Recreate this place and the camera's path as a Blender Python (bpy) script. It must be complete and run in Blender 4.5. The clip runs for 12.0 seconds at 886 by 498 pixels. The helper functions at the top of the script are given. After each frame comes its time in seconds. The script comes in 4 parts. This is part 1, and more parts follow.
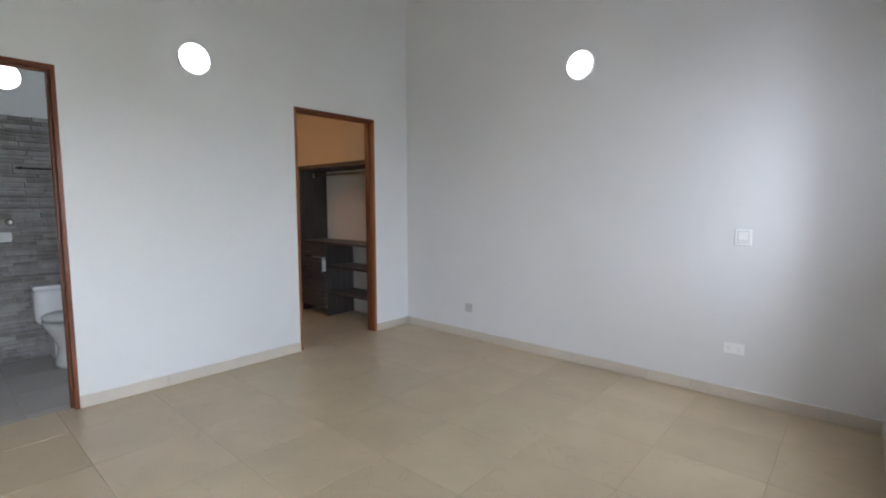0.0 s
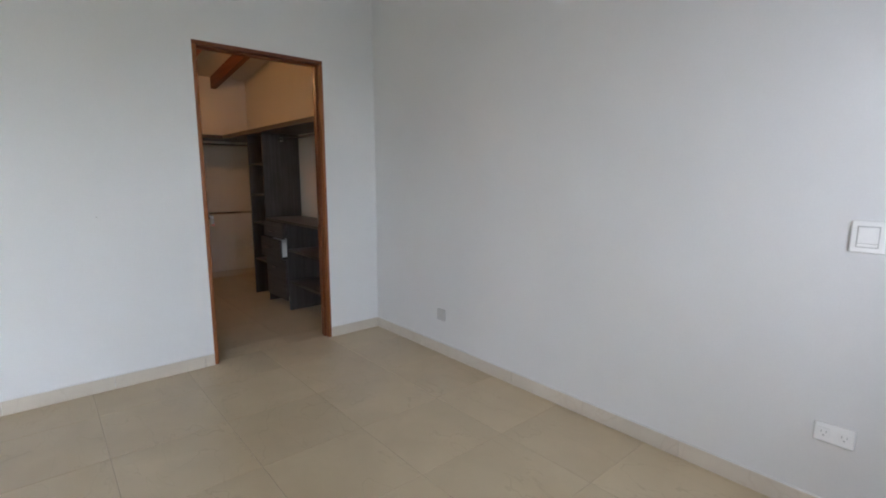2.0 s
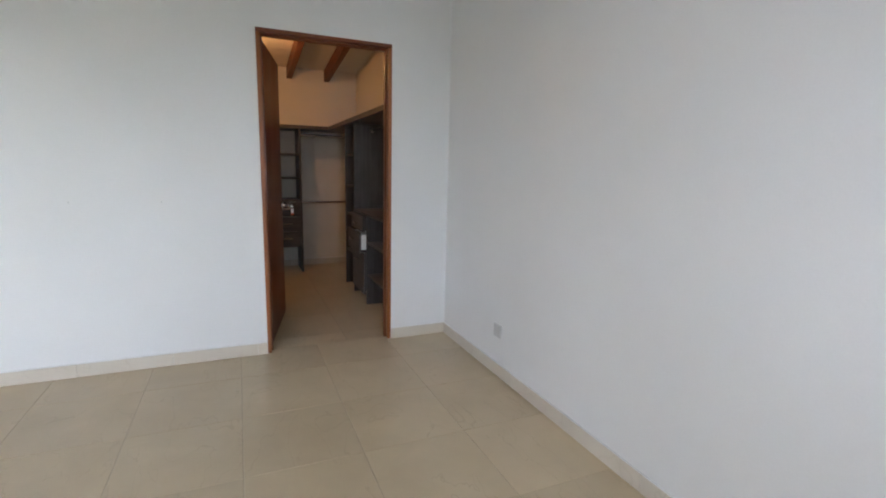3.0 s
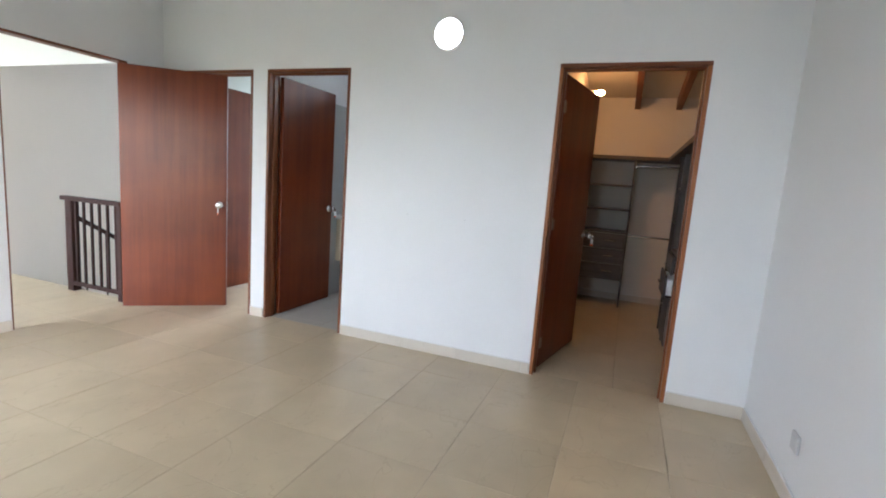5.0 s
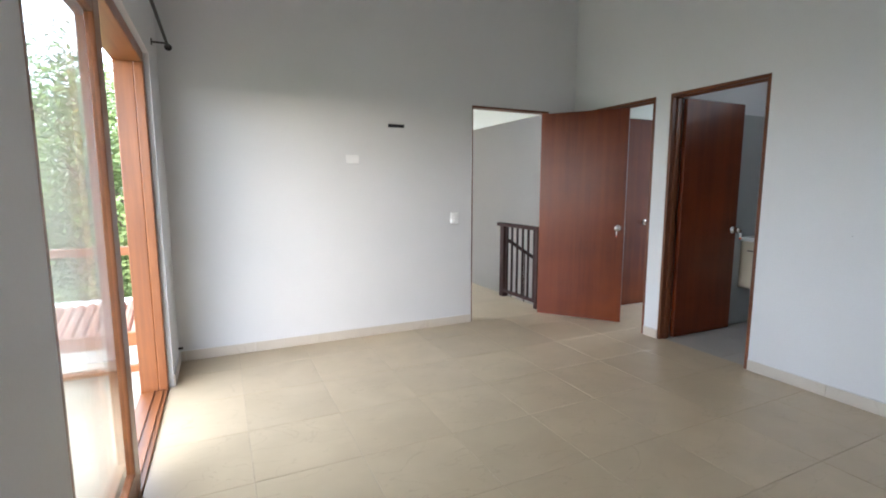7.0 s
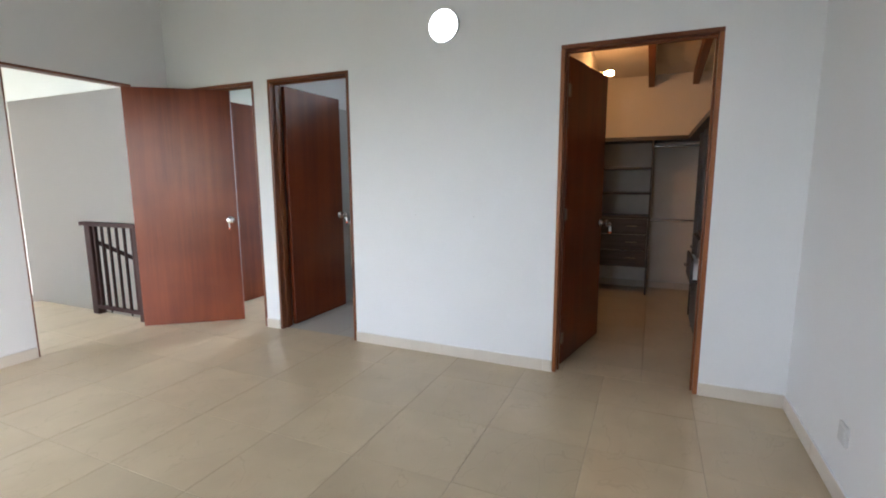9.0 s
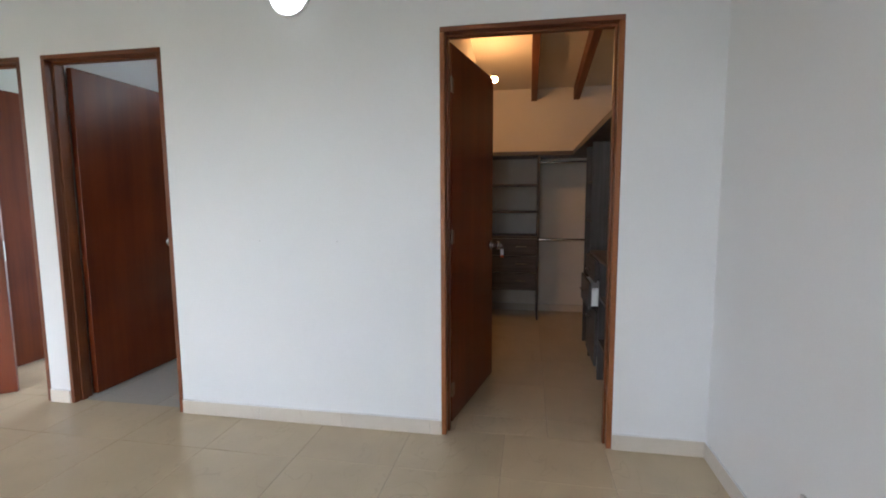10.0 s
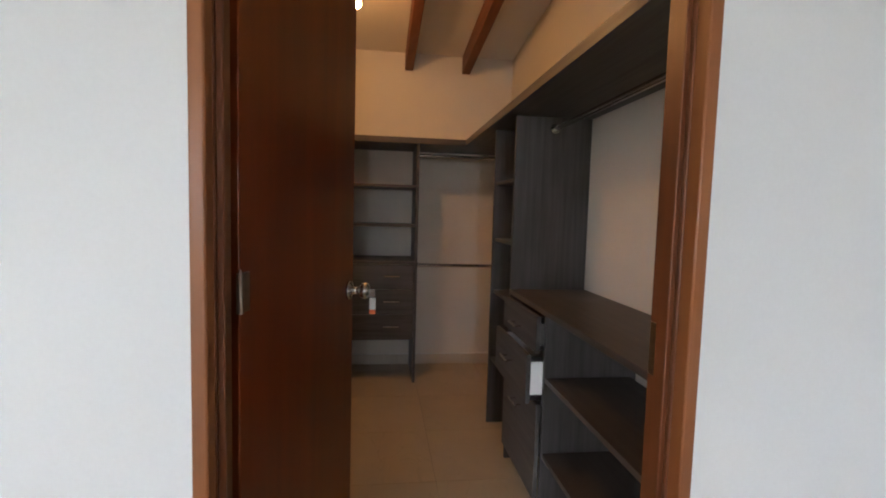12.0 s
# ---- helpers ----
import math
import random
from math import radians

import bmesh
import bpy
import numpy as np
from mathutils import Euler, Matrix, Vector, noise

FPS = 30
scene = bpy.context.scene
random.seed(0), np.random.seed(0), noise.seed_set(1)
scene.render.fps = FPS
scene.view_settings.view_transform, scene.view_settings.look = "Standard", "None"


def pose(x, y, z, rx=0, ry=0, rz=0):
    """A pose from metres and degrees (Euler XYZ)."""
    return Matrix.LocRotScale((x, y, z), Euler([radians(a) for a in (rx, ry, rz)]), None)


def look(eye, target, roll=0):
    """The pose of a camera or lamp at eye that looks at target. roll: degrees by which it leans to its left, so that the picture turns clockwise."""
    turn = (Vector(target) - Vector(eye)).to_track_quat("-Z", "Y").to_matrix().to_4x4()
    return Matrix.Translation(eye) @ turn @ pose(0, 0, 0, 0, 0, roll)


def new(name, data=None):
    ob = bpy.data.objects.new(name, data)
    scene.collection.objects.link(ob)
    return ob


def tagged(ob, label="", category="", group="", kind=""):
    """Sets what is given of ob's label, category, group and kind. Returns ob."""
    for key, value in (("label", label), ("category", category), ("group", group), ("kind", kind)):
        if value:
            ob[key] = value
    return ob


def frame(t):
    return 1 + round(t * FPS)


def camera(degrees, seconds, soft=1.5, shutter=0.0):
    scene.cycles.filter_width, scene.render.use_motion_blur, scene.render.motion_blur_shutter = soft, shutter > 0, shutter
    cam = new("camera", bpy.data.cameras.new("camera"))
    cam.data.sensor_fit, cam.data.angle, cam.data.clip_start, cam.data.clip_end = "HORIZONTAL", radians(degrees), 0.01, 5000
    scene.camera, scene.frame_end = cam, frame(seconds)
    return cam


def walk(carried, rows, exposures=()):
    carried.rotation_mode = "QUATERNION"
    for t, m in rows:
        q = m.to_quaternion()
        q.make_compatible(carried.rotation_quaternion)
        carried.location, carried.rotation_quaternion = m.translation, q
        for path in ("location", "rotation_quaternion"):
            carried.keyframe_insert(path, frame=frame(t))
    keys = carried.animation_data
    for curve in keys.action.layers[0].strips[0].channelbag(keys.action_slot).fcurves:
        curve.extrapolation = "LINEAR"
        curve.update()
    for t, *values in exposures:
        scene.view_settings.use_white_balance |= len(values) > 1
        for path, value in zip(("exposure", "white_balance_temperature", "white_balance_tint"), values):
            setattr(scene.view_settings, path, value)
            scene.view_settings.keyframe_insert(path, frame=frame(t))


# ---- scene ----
cam = camera(86.6, 12.0, soft=1.9)
PATH = [
    (0, (0.319, 1.276, 1.294), (-1.002, 2.765, 1.107), -0.1),
    (0.5, (0.225, 1.58, 1.296), (-0.87, 3.233, 1.095), -0.7),
    (1, (0.167, 1.96, 1.305), (-1.022, 3.552, 1.086), 0.1),
    (1.5, (0.097, 2.31, 1.298), (-1.257, 3.758, 1.035), 0.7),
    (2, (0.023, 2.671, 1.288), (-1.476, 3.96, 0.982), 0.1),
    (2.5, (0.006, 3.031, 1.287), (-1.563, 4.218, 0.93), -0.1),
    (3, (-0.03, 3.355, 1.29), (-1.838, 4.142, 0.954), 1.4),
    (3.5, (-0.121, 3.598, 1.296), (-2.069, 3.859, 0.927), 3.5),
    (3.7, (-0.135, 3.673, 1.298), (-2.097, 3.799, 0.934), 2.6),
    (5.3, (-0.087, 4.029, 1.32), (-1.877, 3.185, 1.03), 4.6),
    (5.5, (-0.076, 4.037, 1.323), (-1.821, 3.105, 1.026), 4.4),
    (6, (0.024, 4.005, 1.342), (-1.487, 2.696, 1.06), 3.3),
    (6.5, (0.128, 3.974, 1.345), (-1.046, 2.341, 1.081), 0.9),
    (6.7, (0.14, 3.972, 1.345), (-0.868, 2.235, 1.082), -0.0),
    (7.1, (0.145, 3.977, 1.343), (-0.697, 2.168, 1.085), 0.0),
    (7.5, (0.128, 3.99, 1.34), (-0.857, 2.247, 1.09), -0.2),
    (7.9, (0.078, 4.015, 1.335), (-1.26, 2.535, 1.097), -0.5),
    (8.3, (-0.006, 4.048, 1.328), (-1.615, 2.881, 1.107), -0.8),
    (8.5, (-0.046, 4.058, 1.326), (-1.737, 3.017, 1.092), -1.1),
    (9, (-0.233, 4.058, 1.317), (-2.041, 3.257, 1.02), -0.3),
    (9.5, (-0.541, 3.995, 1.301), (-2.449, 3.46, 1.027), -0.4),
    (10, (-0.937, 3.942, 1.28), (-2.893, 3.586, 1.067), -0.3),
    (10.5, (-1.299, 3.897, 1.284), (-3.262, 3.548, 1.125), 1.0),
    (11, (-1.733, 3.846, 1.265), (-3.724, 3.762, 1.093), 1.6),
    (11.5, (-2.135, 3.803, 1.238), (-4.129, 3.843, 1.093), 0.5),
    (12, (-2.56, 3.789, 1.229), (-4.537, 4.052, 1.08), 1.6),
]
walk(cam, [(t, look(eye, target, roll)) for t, eye, target, roll in PATH],
     exposures=[(t, 3.45 + e, k - 80, 12) for t, e, k in ((0.0, 0.52, 5700), (1.0, 0.38, 5750), (1.5, 0.38, 5750), (2.5, 0.52, 5850), (3.5, 0.74, 5800), (5.5, 0.87, 5700), (6.5, 0.24, 5690), (8.5, 0.52, 5780), (9.5, 0.78, 5800), (10.5, 0.58, 5850), (11.0, 0.62, 5900), (11.5, 0.75, 5920), (12.0, 1.08, 5950))])

# ---------------------------------------------------------------- light
SUN_UP, SUN_ROUND = 18, 52          # a bright low part of the clouds, over the balcony
world = bpy.data.worlds.new("world")
scene.world = world
world.use_nodes = True
wn = world.node_tree.nodes
sky = wn.new("ShaderNodeTexSky")
sky.sky_type = "NISHITA"
sky.sun_disc = False
sky.sun_elevation, sky.sun_rotation = radians(SUN_UP), radians(SUN_ROUND)
sky.dust_density, sky.air_density = 1.0, 1.0
cloud_deck = wn.new("ShaderNodeMix")          # a thin even cloud cover over the sky
cloud_deck.data_type = "RGBA"
cloud_deck.inputs["Factor"].default_value = 0.9
cloud_deck.inputs["B"].default_value = (3.0, 3.06, 3.13, 1)
world.node_tree.links.new(sky.outputs[0], cloud_deck.inputs["A"])
world.node_tree.links.new(cloud_deck.outputs["Result"], wn["Background"].inputs["Color"])
wn["Background"].inputs["Strength"].default_value = 0.27

sun_data = bpy.data.lights.new("sun", "SUN")
sun_data.energy, sun_data.angle, sun_data.color = 0.06, radians(60), (0.97, 0.98, 1.0)
sun = new("sun", sun_data)
sun.matrix_world = look((0, 0, 0), (-math.sin(radians(SUN_ROUND)) * math.cos(radians(SUN_UP)), -math.cos(radians(SUN_ROUND)) * math.cos(radians(SUN_UP)), -math.sin(radians(SUN_UP))))


window_fill = bpy.data.lights.new("window_fill", "AREA")      # added lamp turned to the north wall, strengthens the sky's light through the window
window_fill.shape, window_fill.size, window_fill.size_y = "RECTANGLE", 0.30, 1.0
window_fill.energy, window_fill.color = 2.0, (0.96, 0.98, 1.0)
new("window_fill", window_fill).matrix_world = look((0.655, 3.62, 1.36), (0.34, 4.55, 1.0))


# ---------------------------------------------------------------- materials
def material(name, color, rough=0.5, metal=0.0, vary=0.06, scale=3.0, fine=90.0, bump=0.1, bump_dist=0.002,
             stretch=(1, 1, 1), island=0.0, warm=None, coat=0.0, spec=0.5):
    """A plain surface with stains at a large scale, grain at a fine one and a little relief."""
    m = bpy.data.materials.new(name)
    m.use_nodes = True
    t = m.node_tree
    n, link = t.nodes, t.links.new
    b = n["Principled BSDF"]
    b.inputs["Metallic"].default_value = metal
    b.inputs["Specular IOR Level"].default_value = spec
    b.inputs["Coat Weight"].default_value = coat
    co = n.new("ShaderNodeTexCoord")
    mp = n.new("ShaderNodeMapping")
    mp.inputs["Scale"].default_value = stretch
    link(co.outputs["Object"], mp.inputs["Vector"])
    big = n.new("ShaderNodeTexNoise")
    big.inputs["Scale"].default_value, big.inputs["Detail"].default_value = scale, 6
    small = n.new("ShaderNodeTexNoise")
    small.inputs["Scale"].default_value, small.inputs["Detail"].default_value = fine, 4
    link(mp.outputs[0], big.inputs["Vector"])
    link(mp.outputs[0], small.inputs["Vector"])
    add = n.new("ShaderNodeMath")
    add.operation = "MULTIPLY_ADD"
    add.inputs[1].default_value = 0.65
    link(big.outputs["Fac"], add.inputs[0])
    sc = n.new("ShaderNodeMath")
    sc.operation = "MULTIPLY"
    sc.inputs[1].default_value = 0.35
    link(small.outputs["Fac"], sc.inputs[0])
    link(sc.outputs[0], add.inputs[2])
    fac = add.outputs[0]
    if island:
        info = n.new("ShaderNodeObjectInfo")
        k = n.new("ShaderNodeMath")
        k.operation = "MULTIPLY_ADD"
        k.inputs[1].default_value = island
        link(info.outputs["Random"], k.inputs[0])
        off = n.new("ShaderNodeMath")
        off.operation = "ADD"
        off.inputs[1].default_value = -island / 2
        link(fac, off.inputs[0])
        link(off.outputs[0], k.inputs[2])
        fac = k.outputs[0]
    ramp = n.new("ShaderNodeValToRGB")
    other = warm or color
    lo = [max(0, c * (1 - vary * 2)) for c in other]
    hi = [min(1, c * (1 + vary)) for c in color]
    ramp.color_ramp.elements[0].position, ramp.color_ramp.elements[0].color = 0.3, (*lo, 1)
    ramp.color_ramp.elements[1].position, ramp.color_ramp.elements[1].color = 0.68, (*hi, 1)
    link(fac, ramp.inputs[0])
    link(ramp.outputs[0], b.inputs["Base Color"])
    mr = n.new("ShaderNodeMapRange")
    mr.inputs["From Min"].default_value, mr.inputs["From Max"].default_value = 0.3, 0.7
    mr.inputs["To Min"].default_value, mr.inputs["To Max"].default_value = rough * 0.85, min(1, rough * 1.2)
    link(big.outputs["Fac"], mr.inputs["Value"])
    link(mr.outputs[0], b.inputs["Roughness"])
    if bump:
        bp = n.new("ShaderNodeBump")
        bp.inputs["Strength"].default_value, bp.inputs["Distance"].default_value = bump, bump_dist
        link(fac, bp.inputs["Height"])
        link(bp.outputs[0], b.inputs["Normal"])
    return m


def glow(name, color, strength):
    m = bpy.data.materials.new(name)
    m.use_nodes = True
    b = m.node_tree.nodes["Principled BSDF"]
    b.inputs["Base Color"].default_value = (0.9, 0.9, 0.88, 1)
    b.inputs["Emission Color"].default_value = (*color, 1)
    b.inputs["Emission Strength"].default_value = strength
    b.inputs["Roughness"].default_value = 0.4
    return m


def tile_material(name, light, dark, vein, rough):
    """Glazed floor tile: cloudy beige with thin diagonal veins, each piece shifted by its own random number."""
    m = bpy.data.materials.new(name)
    m.use_nodes = True
    t = m.node_tree
    n, link = t.nodes, t.links.new
    b = n["Principled BSDF"]
    co, info = n.new("ShaderNodeTexCoord"), n.new("ShaderNodeObjectInfo")
    off = n.new("ShaderNodeVectorMath")
    off.operation = "SCALE"
    off.inputs["Scale"].default_value = 37.0
    cmb = n.new("ShaderNodeCombineXYZ")
    for i in range(3):
        link(info.outputs["Random"], cmb.inputs[i])
    link(cmb.outputs[0], off.inputs[0])
    vec = n.new("ShaderNodeVectorMath")
    vec.operation = "ADD"
    link(co.outputs["Object"], vec.inputs[0])
    link(off.outputs[0], vec.inputs[1])
    cloud = n.new("ShaderNodeTexNoise")
    cloud.inputs["Scale"].default_value, cloud.inputs["Detail"].default_value, cloud.inputs["Distortion"].default_value = 3.5, 7, 0.3
    link(vec.outputs[0], cloud.inputs["Vector"])
    wave = n.new("ShaderNodeTexNoise")
    wave.inputs["Scale"].default_value, wave.inputs["Detail"].default_value, wave.inputs["Distortion"].default_value = 1.7, 4, 0.6
    sq = n.new("ShaderNodeMapping")
    sq.inputs["Scale"].default_value, sq.inputs["Rotation"].default_value = (1.0, 2.6, 1), (0, 0, 0.7)
    link(vec.outputs[0], sq.inputs["Vector"])
    link(sq.outputs[0], wave.inputs["Vector"])
    ramp = n.new("ShaderNodeValToRGB")
    ramp.color_ramp.elements[0].position, ramp.color_ramp.elements[0].color = 0.25, (*dark, 1)
    ramp.color_ramp.elements[1].position, ramp.color_ramp.elements[1].color = 0.75, (*light, 1)
    link(cloud.outputs["Fac"], ramp.inputs[0])
    gap = n.new("ShaderNodeMath")
    gap.operation = "SUBTRACT"
    gap.inputs[1].default_value = 0.5
    link(wave.outputs["Fac"], gap.inputs[0])
    away = n.new("ShaderNodeMath")
    away.operation = "ABSOLUTE"
    link(gap.outputs[0], away.inputs[0])
    vr = n.new("ShaderNodeMapRange")
    vr.inputs["From Min"].default_value, vr.inputs["From Max"].default_value = 0.0, 0.006
    vr.inputs["To Min"].default_value, vr.inputs["To Max"].default_value = 0.55, 0.0
    link(away.outputs[0], vr.inputs["Value"])
    mix = n.new("ShaderNodeMix")
    mix.data_type = "RGBA"
    link(vr.outputs[0], mix.inputs["Factor"])
    link(ramp.outputs[0], mix.inputs["A"])
    mix.inputs["B"].default_value = (*vein, 1)
    tone = n.new("ShaderNodeHueSaturation")
    tv = n.new("ShaderNodeMapRange")
    tv.inputs["To Min"].default_value, tv.inputs["To Max"].default_value = 0.95, 1.05
    link(info.outputs["Random"], tv.inputs["Value"])
    link(tv.outputs[0], tone.inputs["Value"])
    link(mix.outputs["Result"], tone.inputs["Color"])
    link(tone.outputs[0], b.inputs["Base Color"])
    rr = n.new("ShaderNodeMapRange")
    rr.inputs["To Min"].default_value, rr.inputs["To Max"].default_value = rough * 0.95, rough * 1.15
    link(cloud.outputs["Fac"], rr.inputs["Value"])
    link(rr.outputs[0], b.inputs["Roughness"])
    bp = n.new("ShaderNodeBump")
    bp.inputs["Strength"].default_value, bp.inputs["Distance"].default_value = 0.06, 0.0008
    link(cloud.outputs["Fac"], bp.inputs["Height"])
    link(bp.outputs[0], b.inputs["Normal"])
    return m


def wood(name, dark, light, rough=0.35, axis=2, freq=22.0, coat=0.2, contrast=1.0, spec=0.35, blotch=0.4):
    """Varnished wood: long streaks along one axis (0, 1, 2) over slow blotches."""
    m = bpy.data.materials.new(name)
    m.use_nodes = True
    t = m.node_tree
    n, link = t.nodes, t.links.new
    b = n["Principled BSDF"]
    co, info = n.new("ShaderNodeTexCoord"), n.new("ShaderNodeObjectInfo")
    mp = n.new("ShaderNodeMapping")
    sc = [1.0, 1.0, 1.0]
    sc[axis] = 0.045
    mp.inputs["Scale"].default_value = sc
    cmb = n.new("ShaderNodeCombineXYZ")
    k = n.new("ShaderNodeMath")
    k.operation = "MULTIPLY"
    k.inputs[1].default_value = 19.0
    link(info.outputs["Random"], k.inputs[0])
    for i in range(3):
        link(k.outputs[0], cmb.inputs[i])
    link(co.outputs["Object"], mp.inputs["Vector"])
    link(cmb.outputs[0], mp.inputs["Location"])
    g = n.new("ShaderNodeTexNoise")
    g.inputs["Scale"].default_value, g.inputs["Detail"].default_value, g.inputs["Roughness"].default_value = freq, 7, 0.65
    link(mp.outputs[0], g.inputs["Vector"])
    bl = n.new("ShaderNodeTexNoise")
    bl.inputs["Scale"].default_value, bl.inputs["Detail"].default_value = (2.3, 3) if blotch < 0.5 else (3.4, 6)
    link(co.outputs["Object"], bl.inputs["Vector"])
    s = n.new("ShaderNodeMath")
    s.operation = "MULTIPLY_ADD"
    s.inputs[1].default_value = 1.0 - blotch
    link(g.outputs["Fac"], s.inputs[0])
    s2 = n.new("ShaderNodeMath")
    s2.operation = "MULTIPLY"
    s2.inputs[1].default_value = blotch
    link(bl.outputs["Fac"], s2.inputs[0])
    link(s2.outputs[0], s.inputs[2])
    ramp = n.new("ShaderNodeValToRGB")
    mid = 0.5
    ramp.color_ramp.elements[0].position, ramp.color_ramp.elements[0].color = mid - 0.17 / contrast, (*dark, 1)
    ramp.color_ramp.elements[1].position, ramp.color_ramp.elements[1].color = mid + 0.17 / contrast, (*light, 1)
    link(s.outputs[0], ramp.inputs[0])
    link(ramp.outputs[0], b.inputs["Base Color"])
    rr = n.new("ShaderNodeMapRange")
    rr.inputs["To Min"].default_value, rr.inputs["To Max"].default_value = rough * 0.75, rough * 1.35
    link(bl.outputs["Fac"], rr.inputs["Value"])
    link(rr.outputs[0], b.inputs["Roughness"])
    b.inputs["Coat Weight"].default_value, b.inputs["Coat Roughness"].default_value = coat, 0.25
    b.inputs["Specular IOR Level"].default_value = spec
    bp = n.new("ShaderNodeBump")
    bp.inputs["Strength"].default_value, bp.inputs["Distance"].default_value = 0.15, 0.0008
    link(g.outputs["Fac"], bp.inputs["Height"])
    link(bp.outputs[0], b.inputs["Normal"])
    return m


WALL = material("wall_paint", (0.72, 0.72, 0.72), 0.5, vary=0.022, scale=1.6, fine=140, bump=0.06, bump_dist=0.0015)
CREAM = material("cream_paint", (0.75, 0.71, 0.64), 0.6, vary=0.03, scale=1.5, fine=120, bump=0.12)
CEIL = material("ceiling_paint", (0.78, 0.77, 0.74), 0.7, vary=0.02, scale=1.0, fine=120, bump=0.1)
GREYWALL = material("grey_wall_paint", (0.73, 0.67, 0.61), 0.6, vary=0.02, scale=1.2, fine=140, bump=0.1)
TILE = tile_material("floor_tile", (0.56, 0.455, 0.30), (0.475, 0.38, 0.245), (0.41, 0.325, 0.205), 0.31)
GROUT = material("tile_grout", (0.43, 0.355, 0.25), 0.9, vary=0.15, scale=8)
SKIRT = tile_material("skirting_tile", (0.62, 0.56, 0.475), (0.56, 0.50, 0.42), (0.52, 0.455, 0.37), 0.33)
BATHTILE = material("bath_floor_tile", (0.42, 0.40, 0.36), 0.34, vary=0.05, scale=5, fine=50, bump=0.05, bump_dist=0.0006, island=0.3)
BATHWALL = material("bath_wall_tile", (0.46, 0.47, 0.46), 0.2, vary=0.04, scale=2, bump=0.03)
DOOR = wood("mahogany_door", (0.083, 0.0140, 0.0030), (0.180, 0.037, 0.0075), 0.31, 2, 15, 0.03, spec=0.26, blotch=0.45)
FRAME = wood("door_frame_wood", (0.105, 0.029, 0.009), (0.19, 0.060, 0.019), 0.4, 2, 30, 0.2)
FRAMEH = wood("door_frame_wood_across", (0.105, 0.029, 0.009), (0.19, 0.060, 0.019), 0.4, 1, 30, 0.2)
FRAMEX = wood("door_frame_wood_along", (0.105, 0.029, 0.009), (0.19, 0.060, 0.019), 0.4, 0, 30, 0.2)
# lighter copy of the frame wood: window light on the closet frame's edge, as colour
LIT_EDGE = wood("lit_frame_edge", (0.19, 0.062, 0.018), (0.32, 0.115, 0.034), 0.42, 2, 26, 0.1)
ORANGE = wood("window_wood", (0.165, 0.052, 0.014), (0.29, 0.105, 0.029), 0.39, 2, 30, 0.25)
ORANGEH = wood("window_wood_across", (0.165, 0.052, 0.014), (0.29, 0.105, 0.029), 0.39, 1, 30, 0.25)
BEAM = wood("beam_wood", (0.10, 0.03, 0.012), (0.2, 0.07, 0.03), 0.5, 0, 24, 0.1)
MELV = wood("grey_melamine_upright", (0.046, 0.040, 0.036), (0.108, 0.097, 0.090), 0.45, 2, 34, 0.0, 1.25)
MELX = wood("grey_melamine_along", (0.046, 0.040, 0.036), (0.108, 0.097, 0.090), 0.45, 0, 34, 0.0, 1.25)
MELY = wood("grey_melamine_across", (0.046, 0.040, 0.036), (0.108, 0.097, 0.090), 0.45, 1, 34, 0.0, 1.25)
DARKMEL = wood("dark_melamine", (0.05, 0.038, 0.03), (0.095, 0.072, 0.058), 0.39, 0, 34, 0.0)
CHROME = material("brushed_steel", (0.62, 0.60, 0.57), 0.21, 1.0, vary=0.06, scale=20, bump=0.02)
BRASS = material("aged_brass", (0.30, 0.25, 0.20), 0.38, 1.0, vary=0.15, scale=30, bump=0.05)
DARKMETAL = material("dark_metal", (0.035, 0.03, 0.03), 0.4, 0.8, vary=0.15, scale=20, bump=0.03)
RAILMETAL = material("brown_painted_steel", (0.03, 0.011, 0.008), 0.55, 0.0, vary=0.12, scale=12, bump=0.05, spec=0.2)
PLASTIC = material("white_plastic", (0.88, 0.88, 0.87), 0.35, vary=0.02, scale=10, bump=0.02)
GREYPL = material("grey_plastic", (0.52, 0.52, 0.515), 0.4, vary=0.03, scale=10, bump=0.02)
BLACK = material("black_hole", (0.012, 0.012, 0.012), 0.8, vary=0.1, bump=0)
CERAMIC = material("white_ceramic", (0.80, 0.81, 0.80), 0.12, vary=0.01, scale=3, bump=0.01, coat=0.4)
VANITY = material("cream_lacquer", (0.70, 0.62, 0.47), 0.35, vary=0.03, scale=4, bump=0.03)
ORANGETAG = material("orange_plastic", (0.8, 0.16, 0.04), 0.4, vary=0.04, bump=0.02)
STONE = material("grey_ledge_stone", (0.30, 0.29, 0.28), 0.75, vary=0.22, scale=14, fine=120, bump=0.5, bump_dist=0.006, island=0.35)
LAMP = glow("lamp_diffuser", (1.0, 0.98, 0.95), 0.5)
BULB = glow("bulb_glass", (1.0, 0.47, 0.15), 15.0)
BALCONY = material("balcony_tile", (0.44, 0.38, 0.30), 0.4, vary=0.05, scale=5, fine=50, bump=0.05, island=0.3)
GRASS = material("lawn", (0.07, 0.11, 0.035), 0.9, vary=0.3, scale=0.8, fine=20, bump=0.4, bump_dist=0.03)
LEAF = material("leaves", (0.24, 0.31, 0.10), 0.55, vary=0.35, scale=1.2, fine=14, bump=0.0, warm=(0.08, 0.12, 0.035))
BARK = material("bark", (0.12, 0.085, 0.06), 0.9, vary=0.25, scale=9, bump=0.5, bump_dist=0.01)
ROOF = material("clay_roof", (0.30, 0.14, 0.09), 0.8, vary=0.25, scale=6, bump=0.4, bump_dist=0.01)

